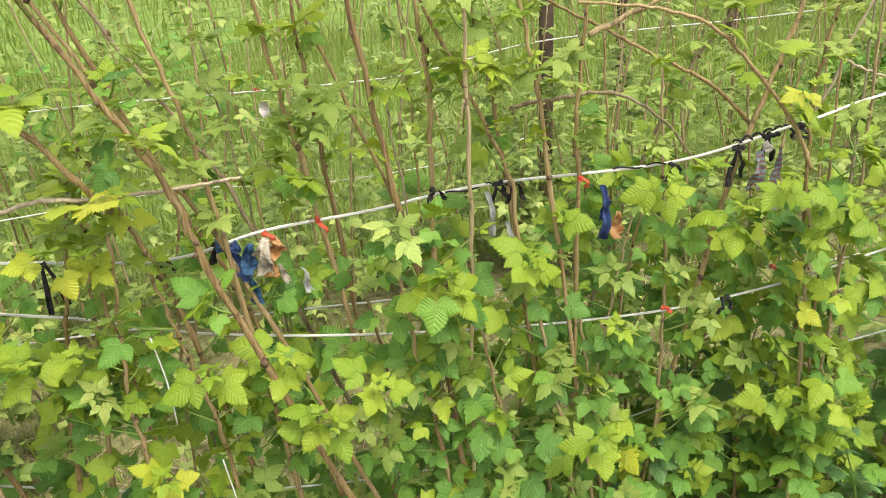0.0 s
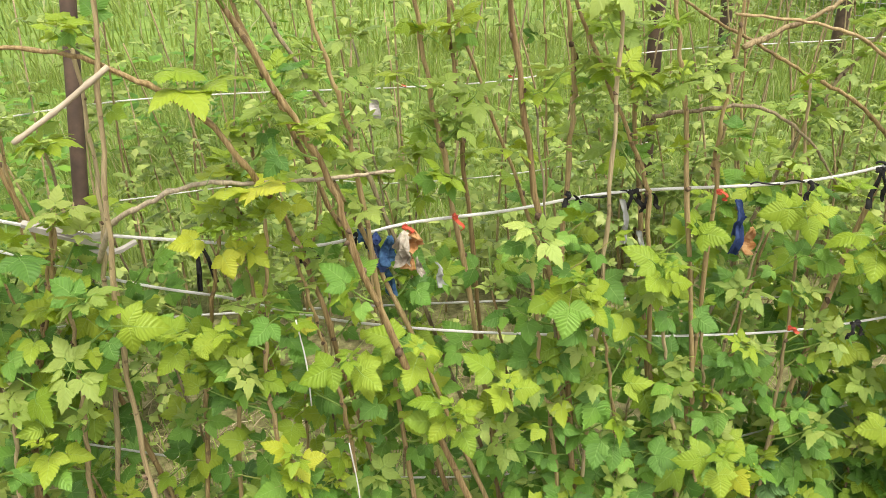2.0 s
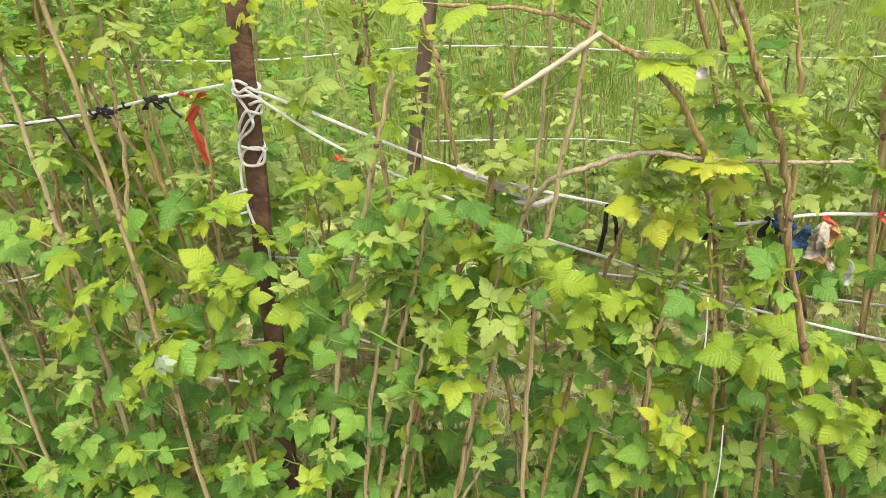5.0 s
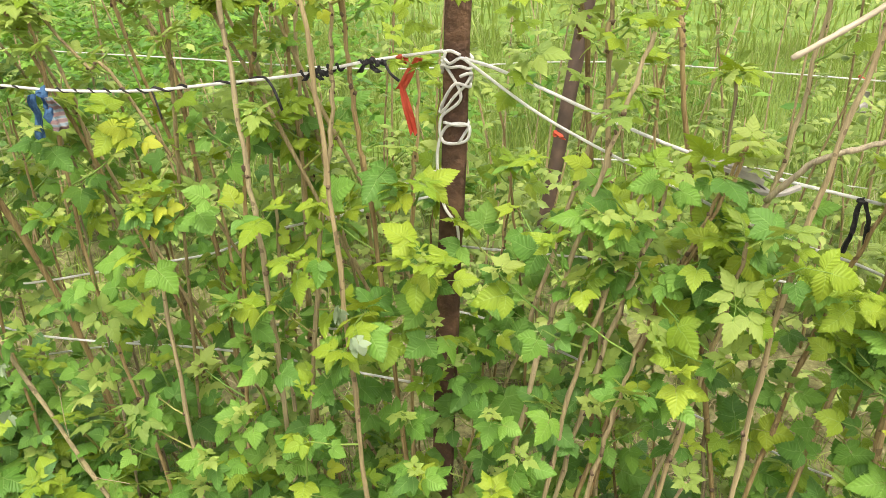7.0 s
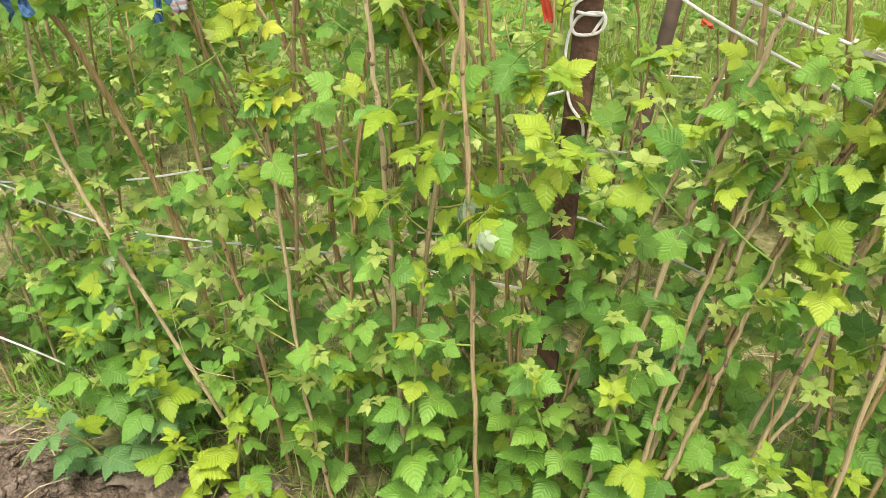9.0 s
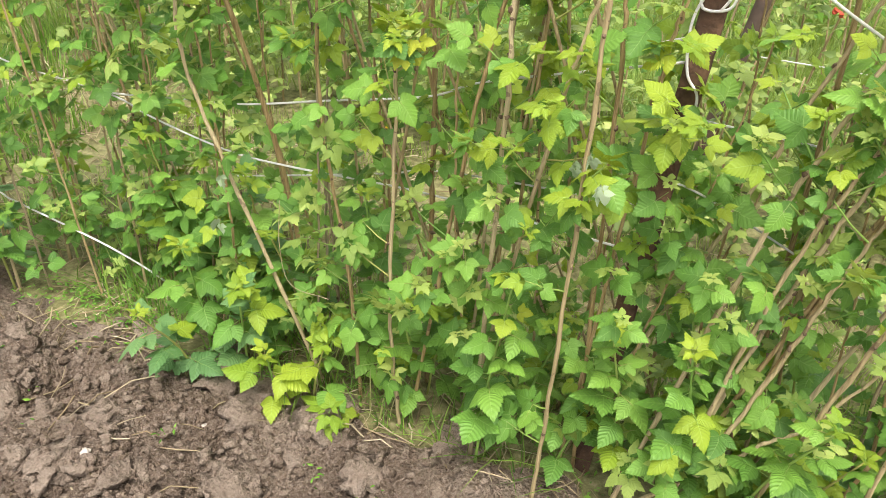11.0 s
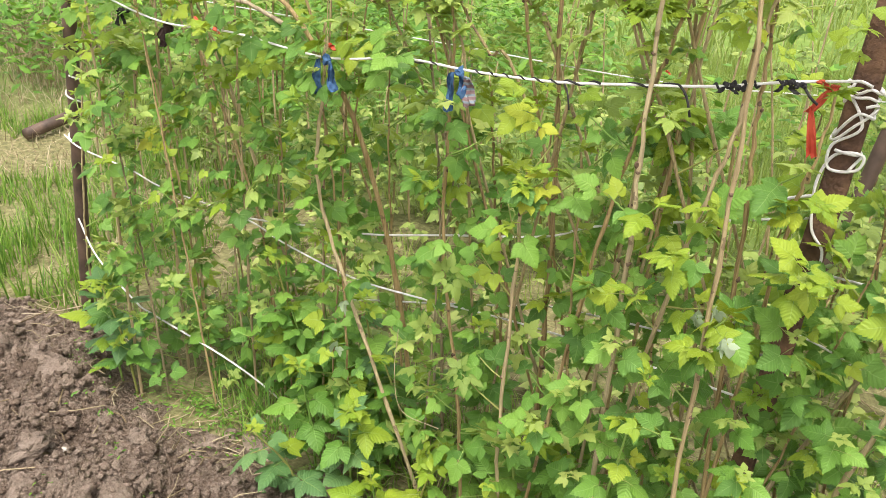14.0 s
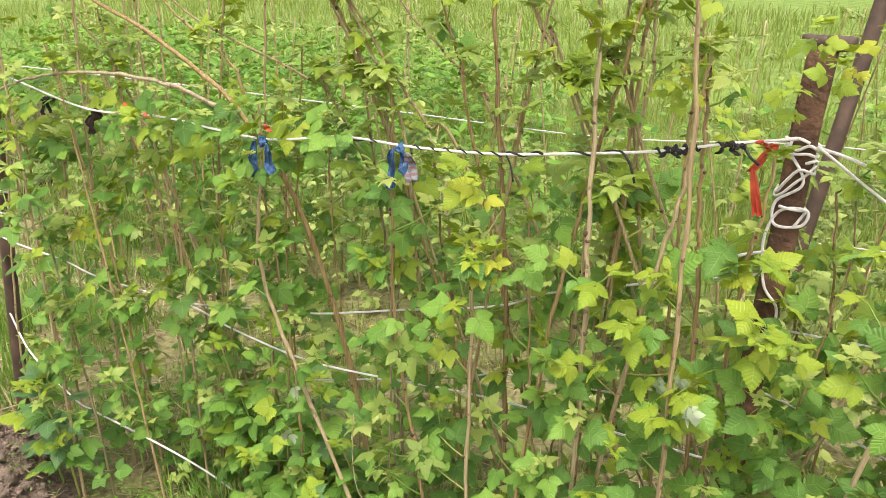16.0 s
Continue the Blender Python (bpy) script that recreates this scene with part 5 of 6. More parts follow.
# ---------------------------------------------------------------- ties, rags and tapes
def ribbon_geo(top, length, width, az, sway, seed, thick=0.0012, segs=8):
    """A strip of cloth or film hanging from top, with two faces and edges."""
    q = random.Random(seed)
    vs, fs = [], []
    a = radians(az)
    ph = q.uniform(0, 6)
    for k in range(segs + 1):
        t = k / segs
        aa = a + 0.7 * math.sin(t * 3 + ph)
        s = Vector((math.cos(aa), math.sin(aa), 0.15 * math.sin(t * 5 + ph)))
        nrm = Vector((-math.sin(aa), math.cos(aa), 0))
        c = Vector(top) + Vector((sway[0] * t, sway[1] * t, -length * t)) + nrm * (0.006 * math.sin(t * 7 + ph))
        w = width * (0.55 + 0.45 * math.sin(min(1, t * 2.2) * 1.57)) * 0.5
        for sg in (-1, 1):
            for th in (-1, 1):
                vs.append(c + s * (w * sg) + nrm * (thick * th * 0.5))
    for k in range(segs):
        o = 4 * k
        for a1, b1 in ((0, 2), (2, 3), (3, 1), (1, 0)):
            fs.append((o + a1, o + b1, o + 4 + b1, o + 4 + a1))
    fs += [(0, 1, 3, 2), (4 * segs, 4 * segs + 2, 4 * segs + 3, 4 * segs + 1)]
    return vs, fs, [(0, 0)] * len(vs)


def cloth_geo(top, length, width, az, sway, seed, thick=0.0016, crumple=1.0, cols=5, segs=12):
    """A crumpled strip hanging from top: puckered across, twisted along, frayed at its end, with real thickness."""
    q = random.Random(seed)
    a, ph = radians(az), q.uniform(0, 6)
    twist, pinch = q.uniform(-0.5, 0.5) * crumple, q.uniform(0.5, 0.75)
    front, back = [], []
    for k in range(segs + 1):
        t = k / segs
        aa = a + twist * t + 0.35 * crumple * math.sin(t * 4 + ph)
        s = Vector((math.cos(aa), math.sin(aa), 0.18 * crumple * math.sin(t * 5 + ph)))
        nrm = Vector((-math.sin(aa), math.cos(aa), 0))
        c = Vector(top) + Vector((sway[0] * t, sway[1] * t, -length * t)) + nrm * (0.005 * crumple * math.sin(t * 7 + ph))
        w = width * (1 - pinch * (1 - t) ** 3) * (1 + 0.2 * crumple * noise.noise((t * 5, seed, 0))) * 0.5
        for i in range(cols):
            v = 2 * i / (cols - 1) - 1
            fold = 0.007 * crumple * noise.noise((v * 2.3, t * 5, seed * 1.7)) + 0.004 * crumple * math.sin(v * 5 + ph + t * 3)
            drop = Vector((0, 0, 0.12 * length * noise.noise((v * 3, seed, 4)))) if k == segs else Vector((0, 0, 0))
            p = c + s * (w * v) + nrm * fold + drop
            front.append(p - nrm * (thick * 0.5))
            back.append(p + nrm * (thick * 0.5))
    n = len(front)
    fs = []
    for k in range(segs):
        for i in range(cols - 1):
            o = k * cols + i
            fs.append((o, o + 1, o + cols + 1, o + cols))
            fs.append((n + o + cols, n + o + cols + 1, n + o + 1, n + o))
        for i in (0, cols - 1):
            o = k * cols + i
            fs.append((o, o + cols, n + o + cols, n + o) if i == 0 else (n + o, n + o + cols, o + cols, o))
    for k in (0, segs):
        for i in range(cols - 1):
            o = k * cols + i
            fs.append((o, n + o, n + o + 1, o + 1) if k == 0 else (o + 1, n + o + 1, n + o, o))
    return front + back, fs, [(0, 0)] * (2 * n)


def knot_geo(c, r, seed):
    v, f, u = lump_geo(c, r * 0.72, seed, 0.95, 2, 0.7)
    return v, f, u


def rag(name, at, label, pieces, category="rag"):
    """pieces: part name, material, list of geometry round the origin."""
    e = new(name)
    e.location = at
    tagged(e, label, category)
    for pname, mt, geos in pieces:
        v, f, _ = merge(geos)
        mesh_object(pname, v, f, mt, e, smooth=False)
    return e


def black_tie(x, y, z, length=0.06, seed=1, knots=1):
    geos = [knot_geo((0.009 * k, 0, 0.002 * math.sin(k * 2.0)), 0.0068, seed + k) for k in range(knots)]
    tails = [cloth_geo((0, -0.006, 0), length, 0.0085, 10, (-0.01, 0), seed, 0.003, 0.6, 4, 9), cloth_geo((0.008, -0.006, 0), length * 0.85, 0.008, 40, (0.011, 0), seed + 3, 0.003, 0.6, 4, 9)]
    return rag("stocking_tie", (x, y, z), "black stocking strip tied round the cord", [("knot", BLACK, geos), ("tail", BLACK, tails)], "tie")


black_tie(-0.352, 1.135, 1.062, 0.085, 1)
black_tie(-0.185, 1.14, 1.035, 0.03, 4)
black_tie(-0.10, 1.14, 1.045, 0.03, 5)
black_tie(0.265, 1.155, 1.07, 0.02, 6)
black_tie(0.375, 1.15, 1.064, 0.03, 7, 2)
black_tie(0.405, 1.15, 1.06, 0.035, 8)
black_tie(0.71, 1.15, 1.045, 0.03, 9)
black_tie(0.83, 1.14, 1.06, 0.07, 10, 3)
black_tie(0.89, 1.14, 1.075, 0.06, 11, 4)
black_tie(0.955, 1.14, 1.085, 0.02, 12, 3)
black_tie(0.80, 1.08, 0.78, 0.03, 13, 2)
for i, x in enumerate((-1.17, -1.085, -2.72)):
    black_tie(x, (1.073, 1.087, 1.18)[i], (1.239, 1.254, 1.175)[i], (0.012, 0.016, 0.04)[i], 20 + i, 4)


def black_wrap(x0, x1, turns, line, seed, r=0.0016, wide=0.0027):
    """A black strip wound along the cord between x0 and x1; line gives the cord's y and z at x."""
    q = random.Random(seed)
    pts = []
    n = max(6, int(turns * 7))
    for i in range(n + 1):
        t = i / n
        x = x0 + (x1 - x0) * t
        y, z = line(x)
        a = 6.283 * turns * t
        w = wide * q.uniform(0.8, 1.5)
        pts.append((x, y + math.cos(a) * w, z + math.sin(a) * w))
    y, z = line(x1)
    if seed % 2:
        pts += [(x1 + 0.015, y - 0.012, z - 0.015), (x1 + 0.012 + q.uniform(0, 0.03), y - 0.015, z - q.uniform(0.025, 0.05))]
    ob = cord(pts, r, "black stocking strip wound along the cord", "stocking_wrap", 3, BLACK)
    ob["category"] = "tie"


def left_cord(x):
    return (np.interp(x, (-2.0, -1.79, -1.62, -1.33, -1.08), (1.1, 1.08, 1.05, 1.05, 1.09)), np.interp(x, (-2.0, -1.79, -1.62, -1.46, -1.33, -1.19, -1.08), (1.165, 1.195, 1.2, 1.205, 1.22, 1.235, 1.255)))


def right_cord(x):
    return (1.157, np.interp(x, (-0.02, 0.16, 0.36, 0.72, 0.98), (1.05, 1.052, 1.062, 1.045, 1.085)))


black_wrap(-1.62, -1.44, 6, left_cord, 1)
black_wrap(-1.44, -1.37, 1.5, left_cord, 2, 0.0022)
black_wrap(-1.33, -1.24, 1.5, left_cord, 3, 0.0022)
black_wrap(-1.19, -1.12, 5, left_cord, 4, 0.0024, 0.0042)
black_wrap(-1.10, -1.06, 2, left_cord, 5, 0.0022)
black_wrap(-1.80, -1.70, 1.5, left_cord, 6)
black_wrap(0.27, 0.37, 1.2, right_cord, 7)
black_wrap(0.60, 0.70, 1.5, right_cord, 8)
black_wrap(0.84, 0.95, 5, right_cord, 9, 0.0024, 0.0042)

rag("knotted_rag", (-0.035, 1.13, 1.04), "blue, beige and orange rags knotted on the white cord", [
    ("blue_strip", BLUE, [cloth_geo((-0.055, -0.01, 0.022), 0.024, 0.024, 10, (0.004, 0), 3, 0.003, 0.8), cloth_geo((-0.012, -0.014, 0.008), 0.05, 0.026, 15, (-0.008, 0), 5, 0.003), cloth_geo((-0.02, -0.012, -0.055), 0.05, 0.019, -10, (0.004, 0), 15, 0.002, 0.5)]),
    ("navy_strip", NAVY, [knot_geo((-0.035, -0.008, 0.0), 0.013, 4), cloth_geo((-0.04, -0.01, 0.0), 0.055, 0.022, 30, (0.012, 0), 6, 0.003)]),
    ("beige_strip", BEIGE, [knot_geo((0.012, -0.014, 0.004), 0.014, 8), cloth_geo((0.01, -0.024, 0.01), 0.055, 0.03, -12, (-0.006, 0), 9, 0.002, 1.3), cloth_geo((0.03, -0.016, -0.035), 0.035, 0.01, 0, (0.006, 0), 19, 0.001, 0.8)]),
    ("orange_strip", PEACH, [cloth_geo((0.024, -0.012, 0.012), 0.035, 0.03, 20, (0.008, 0), 12, 0.002, 1.2), cloth_geo((0.012, -0.012, -0.028), 0.032, 0.026, 5, (0.002, 0), 22, 0.002, 0.9)]),
])


def red_tie(x, y, z, seed, tail=0.02):
    return rag("red_tape", (x, y, z), "small red plastic tape tied on the cord", [("knot", RED, [knot_geo((0, 0, 0), 0.0065, seed)]), ("tail", RED, [ribbon_geo((0.003, -0.004, 0.006), tail * 0.7, 0.008, 20, (0.008, 0), seed, 0.001)])], "tape")


red_tie(-0.02, 1.12, 1.058, 1, 0.03)
red_tie(0.065, 1.14, 1.058, 2, 0.045)
red_tie(0.51, 1.1, 1.07, 3, 0.035)
red_tie(-0.80, 1.128, 1.142, 4)
red_tie(-1.035, 1.10, 1.26, 5)
red_tie(-1.96, 1.07, 1.2, 6)
red_tie(-2.33, 1.12, 1.18, 7)
red_tie(-2.42, 1.15, 1.19, 8)
red_tie(-3.0, 1.3, 0.9, 9)
red_tie(0.68, 1.09, 0.78, 10)
red_tie(0.96, 1.2, 0.9, 11)
red_tie(1.1, 1.33, 0.66, 12)

rag("red_ribbon", (-1.019, 1.125, 1.245), "long red plastic tape tied to a cane", [("knot", RED, [knot_geo((0.004, 0, 0.004), 0.009, 3), cloth_geo((0.006, -0.006, 0.01), 0.05, 0.017, 25, (-0.03, 0), 2, 0.0012, 0.3)]), ("tail", RED, [cloth_geo((-0.022, -0.01, -0.028), 0.085, 0.0155, 12, (0.02, 0), 7, 0.0012, 0.35)])], "tape")

rag("rag_tag", (0.885, 1.12, 1.06), "faded striped cloth strips hanging from the cord", [("knot", GREYRAG, [knot_geo((0, 0, 0), 0.012, 2)]), ("strip", STRIPED, [cloth_geo((-0.014, -0.006, -0.005), 0.075, 0.032, 5, (-0.006, 0), 3, 0.002)]), ("strip", STRIPED, [cloth_geo((0.02, -0.008, 0.0), 0.12, 0.02, 20, (0.0, 0), 5, 0.002)])])
rag("rag_tag", (0.575, 1.14, 1.03), "blue and peach rag hanging from the cord", [("blue_strip", NAVY, [cloth_geo((0, 0, 0), 0.07, 0.016, 10, (0.0, 0), 3, 0.003), cloth_geo((0.008, -0.004, -0.03), 0.075, 0.02, 10, (-0.012, 0), 31, 0.003)]), ("peach_strip", PEACH, [cloth_geo((0.022, -0.008, -0.05), 0.05, 0.026, 20, (0.0, 0), 5, 0.003)])])
rag("film_strip", (0.36, 1.14, 1.055), "pale film strip hanging from the cord", [("strip", SILVER, [cloth_geo((0, 0, 0), 0.085, 0.014, 15, (0.004, 0), 3, 0.001)])], "strip")
rag("film_strip", (0.395, 1.14, 0.99), "pale film strip hanging among the leaves", [("strip", SILVER, [cloth_geo((0, 0, 0), 0.07, 0.013, 15, (0.002, 0), 8, 0.001)])], "strip")
rag("film_strip", (0.03, 1.12, 0.985), "crumpled pale film strip hanging among the leaves", [("strip", SILVER, [cloth_geo((0, 0, 0), 0.045, 0.011, 50, (0.004, 0), 9, 0.002)])], "strip")
rag("cloth_wrap", (-0.50, 1.125, 1.095), "grey cloth strip wound round cane and cord", [("wrap", GREYRAG, [tube_geo(spline([(-0.10, 0.01, 0.03), (-0.04, 0.0, 0.012), (0.0, -0.012, 0.004), (0.012, 0.006, 0), (-0.004, 0.012, -0.004)], 6), 0.0065, 6), tube_geo(spline([(-0.09, 0.01, 0.022), (-0.03, -0.004, 0.004), (0.008, -0.014, -0.004)], 6), 0.006, 6)]), ("tail", GREYRAG, [cloth_geo((0, 0, -0.012), 0.02, 0.012, 0, (0.03, 0), 3, 0.003), tube_geo(spline([(-0.01, -0.01, -0.02), (0.03, -0.012, -0.022), (0.06, 0, -0.014)], 6), 0.005, 6)])])
rag("knotted_rag", (-1.645, 1.05, 1.195), "blue and striped rag hanging from the cord", [("blue_strip", BLUE, [knot_geo((0, 0, 0), 0.013, 4), cloth_geo((-0.01, -0.01, 0), 0.075, 0.015, 10, (-0.008, 0), 5, 0.004), cloth_geo((0.006, -0.008, 0), 0.05, 0.02, -10, (0.01, 0), 15, 0.004)]), ("striped_strip", STRIPED, [cloth_geo((0.022, -0.008, -0.004), 0.055, 0.026, 25, (0.004, 0), 6, 0.004)])])
rag("knotted_rag", (-1.955, 1.05, 1.175), "blue rag hanging from the cord", [("blue_strip", BLUE, [knot_geo((0, 0, 0), 0.014, 6), cloth_geo((-0.016, -0.01, 0), 0.075, 0.017, 10, (-0.004, 0), 7, 0.004), cloth_geo((0.014, -0.01, 0), 0.06, 0.016, 60, (0.008, 0), 17, 0.004)])])
rag("knotted_rag", (-2.55, 1.18, 1.15), "dark brown rag knotted on the cord", [("strip", BROWNRAG, [knot_geo((0, 0, 0), 0.018, 6), cloth_geo((-0.01, -0.01, 0), 0.05, 0.024, 10, (-0.01, 0), 7, 0.004)])])
rag("plant_label", (0.02, 2.6, 0.86), "small grey label hanging on the cord behind", [("tag", GREYRAG, [ribbon_geo((0, 0, 0), 0.07, 0.04, 5, (0, 0), 2, 0.002)])], "label")
red_tie(0.12, 2.6, 0.9, 21)
red_tie(0.0, 2.62, 0.9, 22)
red_tie(0.5, 2.6, 0.9, 23)
red_tie(-1.6, 2.6, 0.92, 24)
for x, z, ln in ((-0.205, 0.98, 0.16), (-0.15, 0.73, 0.2)):
    cord([(x, 1.0, z), (x + 0.006, 0.998, z - ln * 0.5), (x + 0.004, 0.996, z - ln)], 0.0012, "thin pale string hanging down", "string", 5)
cord([(-1.74, 1.0, 0.62), (-1.745, 0.995, 0.5), (-1.72, 0.99, 0.41), (-1.62, 0.985, 0.405)], 0.0008, "thin pale bent string", "string", 6, STRAW)


# ---------------------------------------------------------------- rows behind
def far_cane(seed, h, lean, leafy):
    q = random.Random(seed)
    path = [Vector((0, 0, -0.02)), Vector((lean * 0.4 + q.uniform(-0.04, 0.04), q.uniform(-0.05, 0.05), h * 0.5)), Vector((lean, q.uniform(-0.08, 0.08), h))]
    path = spline(path, 7)
    n = len(path)
    vs, fs, _ = tube_geo(path, [0.0058 * (1 - 0.55 * i / (n - 1)) for i in range(n)], 5)
    ob = mesh_object("raspberry_cane", vs, fs, CANE_FAR, label="raspberry cane in a row behind, sparsely leaved", category="raspberry cane", group="canes of the rows behind")
    geos, stalks = [], []
    for k in range(leafy):
        t = q.uniform(0.08, 1.0) ** 0.9
        f = t * (n - 1)
        i = min(int(f), n - 2)
        p = path[i].lerp(path[i + 1], f - i)
        a = q.uniform(0, 360)
        o = Vector((math.cos(radians(a)), math.sin(radians(a)), 0.4)) * q.uniform(0.0, 0.09)
        for j in range(3):
            g, st = trifoliate(q.randint(1, 400), 3, 1, 3, 0.5, 0.72, 0.3)
            s = q.uniform(0.03, 0.058) * (1.1 - 0.4 * t)
            M = pose(*(p + o), 0, 0, a + (j - 1) * 80) @ pose(0, 0, 0, q.uniform(-25, 25), q.uniform(-30, 25), 0) @ Matrix.Diagonal((s, s, s, 1))
            geos.append(([M @ v for v in g[0]], g[1], g[2]))
    v, f, _ = merge(geos)
    mesh_object("foliage", v, f, LEAF_FAR, ob, kind="stuff")
    return ob


FAR = [far_cane(60 + k, (1.25, 1.45, 1.1, 1.6, 1.3, 0.8, 0.7, 1.5)[k], (0.1, -0.15, 0.2, 0.05, -0.25, 0.1, -0.08, 0.3)[k], (12, 10, 18, 8, 12, 24, 26, 6)[k]) for k in range(8)]
q = random.Random(5)
first = True
for y, x0, x1, step in ((2.6, -4.2, 5.0, 0.07), (4.15, -1.2, 5.0, 0.22), (5.6, 0.5, 5.0, 0.35)):
    x = x0
    k = 0
    while x < x1:
        m4 = pose(x, y + q.uniform(-0.18, 0.18), 0, 0, 0, q.uniform(0, 360))
        if first and k < len(FAR):
            FAR[k].matrix_basis = m4
        else:
            copy_thing(q.choice(FAR), m4)
        k += 1
        x += step * q.uniform(0.5, 1.6)
    first = False

# leafy young canes round the posts of the row behind
for x, y, k in ((0.98, 2.62, 2), (1.08, 2.55, 5), (1.14, 2.7, 2), (1.2, 2.6, 6), (1.28, 2.72, 2), (1.06, 2.72, 0), (-1.02, 1.9, 6), (-0.9, 1.98, 5), (-0.8, 2.1, 6), (-0.95, 2.0, 5), (2.2, 4.3, 2), (2.4, 4.35, 2)):
    copy_thing(FAR[k], pose(x, y, 0, 0, 0, q.uniform(0, 360)))

# broad-leaved undergrowth between the rows
geos = []
for i in range(3000):
    x, y = q.uniform(-3.2, 4.6), q.uniform(1.4, 3.6)
    if noise.noise((x * 2, y * 2, 6.2)) < -0.15:
        continue
    g, st = trifoliate(q.randint(1, 300), 3, 1, 3, 0.5, 0.74, 0.3)
    s = q.uniform(0.03, 0.06)
    M = pose(x, y, q.uniform(0.02, 0.2 if y < 2.2 else 0.45), 0, 0, q.uniform(0, 360)) @ pose(0, 0, 0, q.uniform(-25, 25), q.uniform(-40, 20), 0) @ Matrix.Diagonal((s, s, s, 1))
    geos.append(([M @ v for v in g[0]], g[1], g[2]))
v, f, _ = merge(geos)
mesh_object("undergrowth", v, f, LEAF_FAR, label="low leafy raspberry suckers and weeds in the alley", category="undergrowth", kind="stuff")

# wire-mesh fence and the dark hedge at the plot's far corner


def wire_fence(x0, y0, x1, y1, h):
    e = new("wire_fence")
    e.location = (x0, y0, 0)
    tagged(e, "grey wire-mesh fence on dark posts at the plot's edge", "fence")
    d = Vector((x1 - x0, y1 - y0, 0))
    ln = d.length
    u = d / ln
    geos = []
    step = 0.12
    n = int(ln / step)
    for k in range(n + 1):
        p = u * (k * step)
        geos.append(tube_geo([p, p + Vector((0, 0, h))], 0.003, 3, False))
    for k in range(int(h / step) + 1):
        geos.append(tube_geo([Vector((0, 0, k * step)), d + Vector((0, 0, k * step))], 0.003, 3, False))
    v, f, _ = merge(geos)
    tagged(mesh_object("mesh_panel", v, f, WIRE, e), kind="stuff")
    for k in range(int(ln / 2.2) + 1):
        p = u * (k * 2.2)
        v, f, _ = tube_geo([p - Vector((0, 0, 0.05)), p + Vector((0, 0, h + 0.1))], 0.03, 8)
        mesh_object("fence_post", v, f, IRON, e)


wire_fence(3.9, 7.6, 7.4, 3.6, 1.3)
geos = []
for i in range(1500):
    t = q.random()
    x, y = 4.4 + 3.5 * t + q.gauss(0, 0.2), 7.8 - 4.0 * t + q.gauss(0, 0.2) + 0.3
    g = leaflet_geo(pose(x, y, abs(q.gauss(0, 0.6)), q.uniform(-60, 60), q.uniform(-60, 60), q.uniform(0, 360)), q.uniform(0.1, 0.2), 0.09, 3, 1, 0.2, 0.3, i)
    geos.append(g)
v, f, _ = merge(geos)
mesh_object("hedge_shrubs", v, f, WEED, label="green shrubs growing through the wire fence", category="shrub", kind="stuff")

# tall weeds in the meadow behind, mostly towards the row's end
geos = []
for i in range(6000):
    x, y = q.uniform(-9, 0.5), q.uniform(2.9, 7.5)
    if noise.noise((x * 0.8, y * 0.8, 1.2)) < -0.1 + 0.12 * (x + 3):
        continue
    s = q.uniform(0.03, 0.075)
    for j in range(3):
        M = pose(x, y, q.uniform(0.1, 0.7), 0, 0, q.uniform(0, 360)) @ pose(0, 0, 0, q.uniform(-30, 30), q.uniform(-50, 20), 0)
        geos.append(leaflet_geo(M, s * 1.6, s * 0.7, 3, 1, 0.2, 0.3, i + j))
v, f, _ = merge(geos)
mesh_object("tall_weeds", v, f, WEED, label="tall leafy weeds in the meadow behind", category="weeds", kind="stuff")

# weeds at the foot of the row and on the bed
geos = []
for i in range(520):
    x, y = q.uniform(-3.1, 2.2), q.uniform(0.98, 1.6)
    if i < 60:
        x, y = q.gauss(-2.5, 0.12), q.gauss(1.12, 0.05)
    if q.random() < 0.04:
        x, y = q.uniform(-3.2, -1.4), q.uniform(0.45, 1.0)
    z = ground_height(x, y)
    for j in range(q.randint(4, 9)):
        s = q.uniform(0.008, 0.022)
        M = pose(x + q.uniform(-0.03, 0.03), y + q.uniform(-0.03, 0.03), z + q.uniform(0.004, 0.04), 0, 0, q.uniform(0, 360)) @ pose(0, 0, 0, q.uniform(-20, 20), q.uniform(-40, 20), 0)
        geos.append(leaflet_geo(M, s, s * 0.36, 3, 1, 0.2, 0.2, i + j))
v, f, _ = merge(geos)
mesh_object("small_weeds", v, f, WEED, label="small green weeds and seedlings on the soil", category="weeds", kind="stuff")


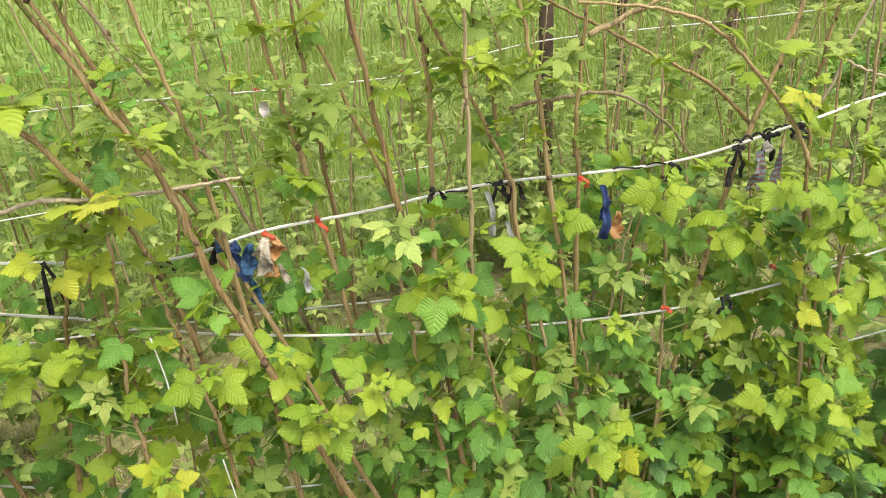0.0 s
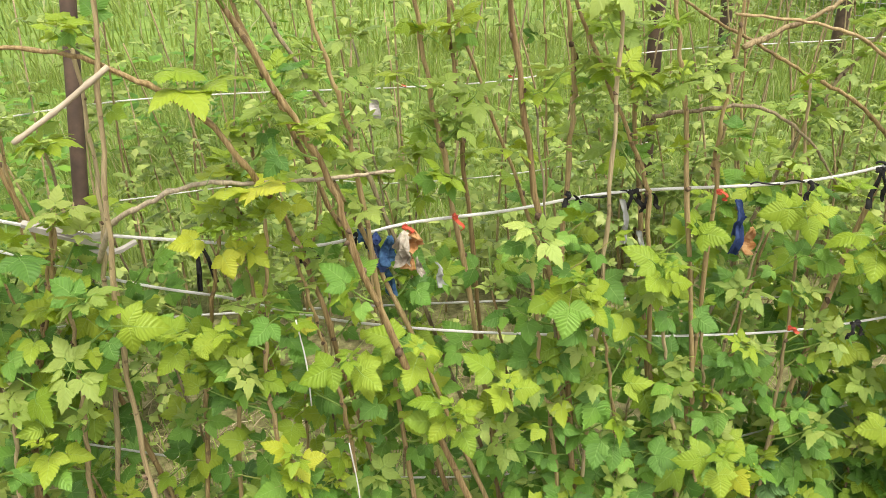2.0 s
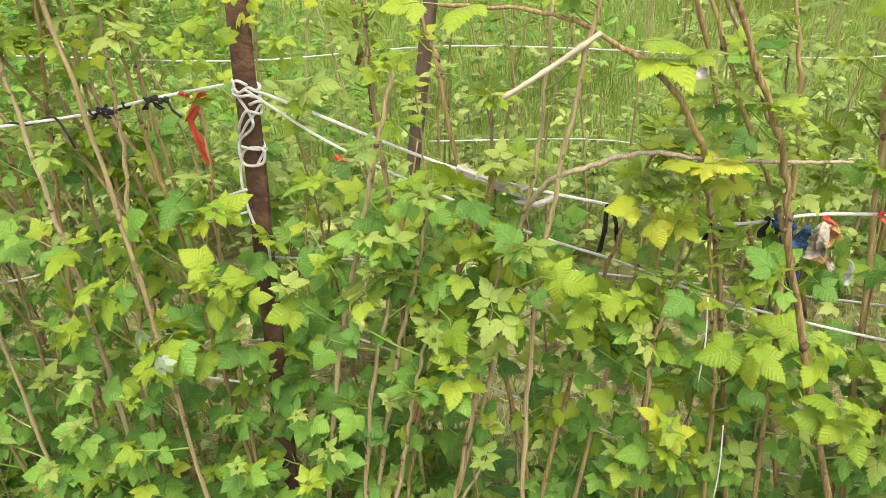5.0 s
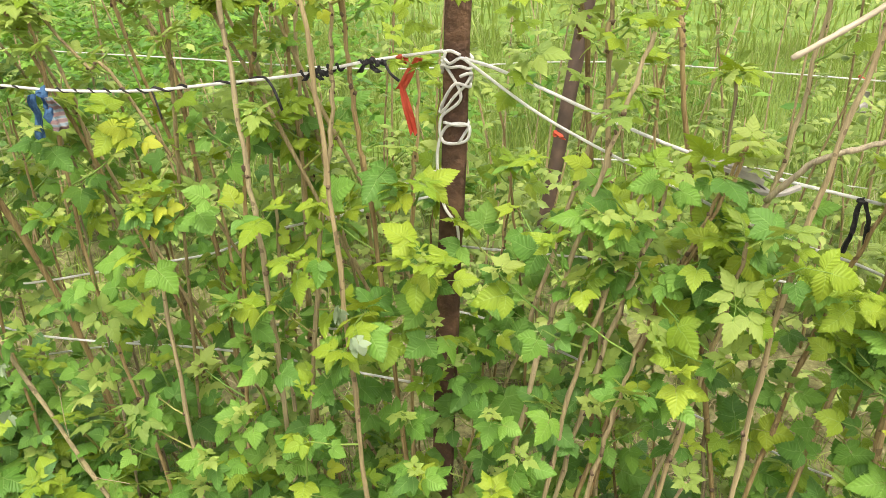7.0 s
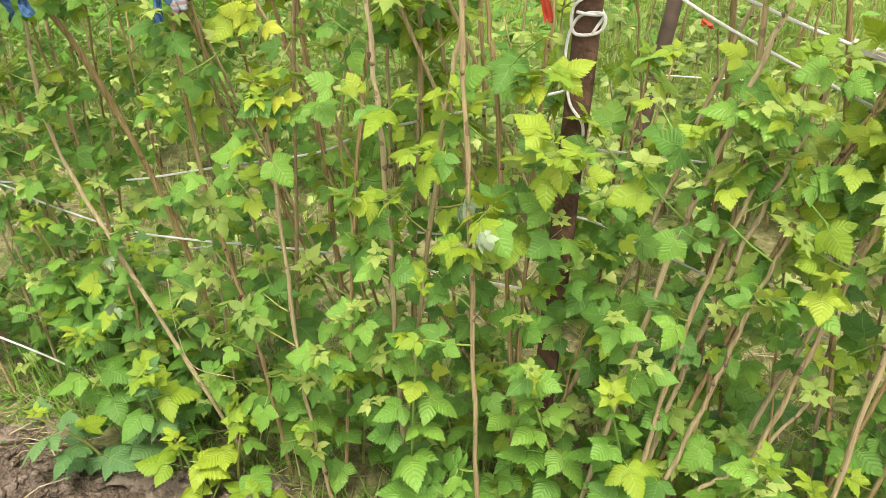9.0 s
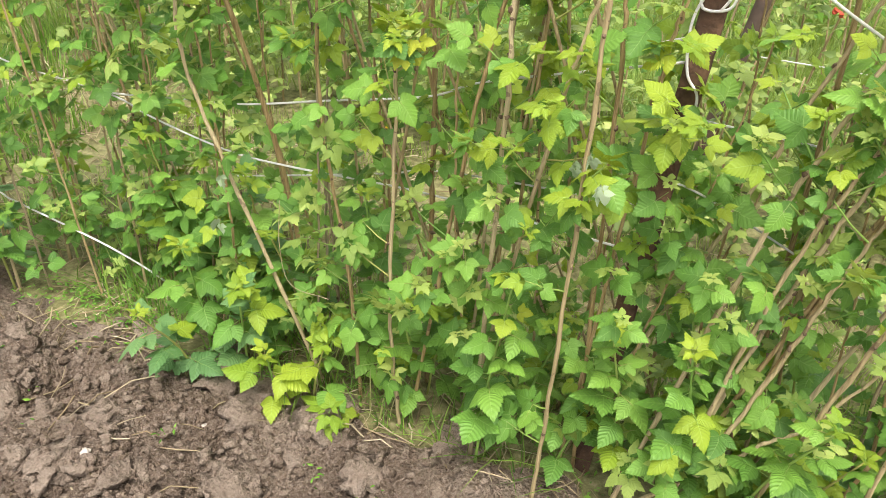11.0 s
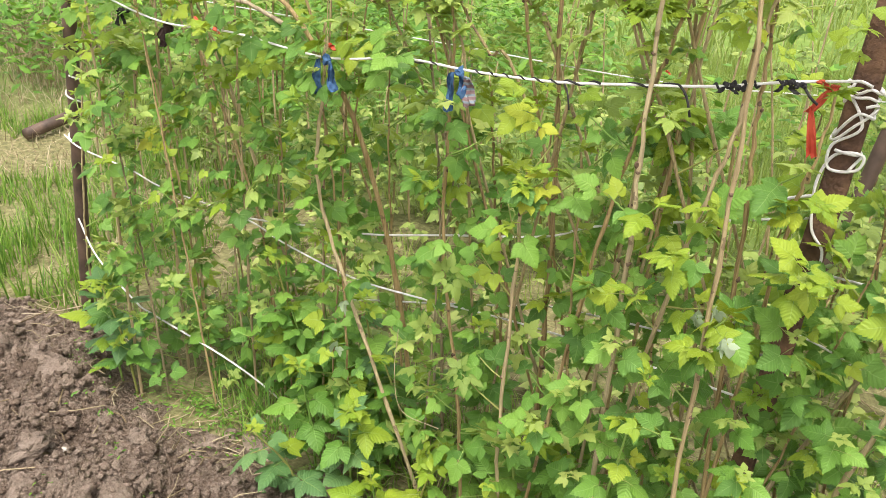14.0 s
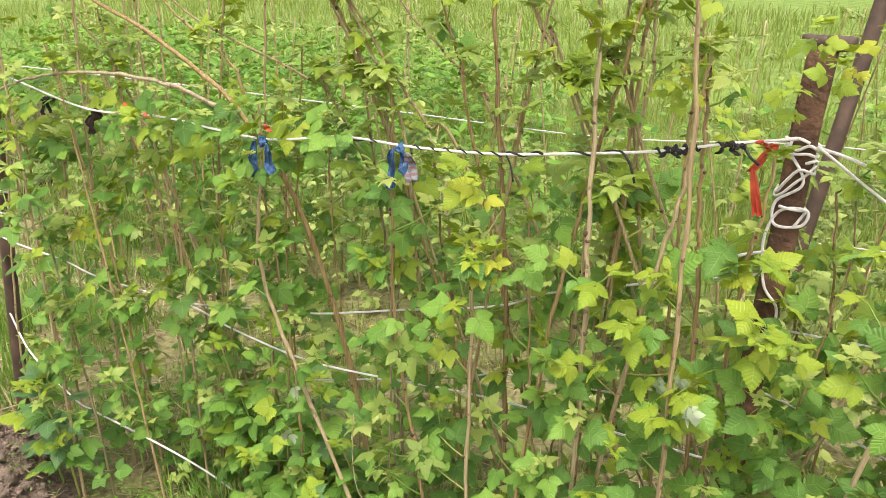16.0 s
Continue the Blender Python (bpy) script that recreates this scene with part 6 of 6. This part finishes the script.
# pale stones on the dug bed
for i, (x, y, r) in enumerate(((-2.05, 0.62, 0.011), (-2.95, 0.98, 0.013), (-2.62, 0.72, 0.008), (-1.9, 0.84, 0.007), (-3.2, 0.75, 0.009))):
    vs, fs, _ = lump_geo((0, 0, 0), r, 300 + i, 0.7, 3, 0.2)
    ob = mesh_object("pebble", vs, fs, STONE, label="small pale stone on the dug soil", category="stone", group="stones on the bed")
    ob.location = (x, y, ground_height(x, y) + r * 0.45)


# a dark bush by the fence
geos = []
for i in range(700):
    a, rr = q.uniform(0, 6.283), abs(q.gauss(0, 0.24))
    x, y = 3.9 + rr * math.cos(a) * 1.3, 3.95 + rr * math.sin(a)
    geos.append(leaflet_geo(pose(x, y, q.uniform(0.03, 0.3) * max(0.2, 1 - rr), q.uniform(-50, 50), q.uniform(-50, 40), q.uniform(0, 360)), q.uniform(0.05, 0.1), 0.05, 3, 1, 0.2, 0.3, i))
v, f, _ = merge(geos)
mesh_object("low_bush", v, f, WEED, label="low dark green bush in the grass", category="bush", kind="stuff")


def dandelion(x, y, z):
    """A yellow flower head on a hollow stalk."""
    e = new("dandelion")
    e.location = (x, y, ground_height(x, y))
    tagged(e, "small yellow dandelion in flower under the canes", "flower", "dandelions")
    v, f, _ = tube_geo([Vector((0, 0, -0.01)), Vector((0.01, -0.01, z * 0.6)), Vector((0.005, -0.02, z))], 0.002, 5)
    mesh_object("stalk", v, f, SHOOT, e)
    geos = []
    for k in range(26):
        t = k / 26
        M = Matrix.Translation((0.005, -0.02, z)) @ pose(0, 0, 0, 0, 0, k * 137.5) @ pose(0, 0, 0, 0, -15 - 55 * (1 - t), 0)
        geos.append(leaflet_geo(M, 0.009 + 0.007 * t, 0.005, 2, 1, 0.1, 0.1, k))
    v, f, _ = merge(geos)
    mesh_object("flower_head", v, f, FLOWER, e)


dandelion(1.02, 1.28, 0.42)
dandelion(1.1, 1.34, 0.36)
dandelion(-2.2, 1.9, 0.3)
dandelion(-2.0, 2.1, 0.28)
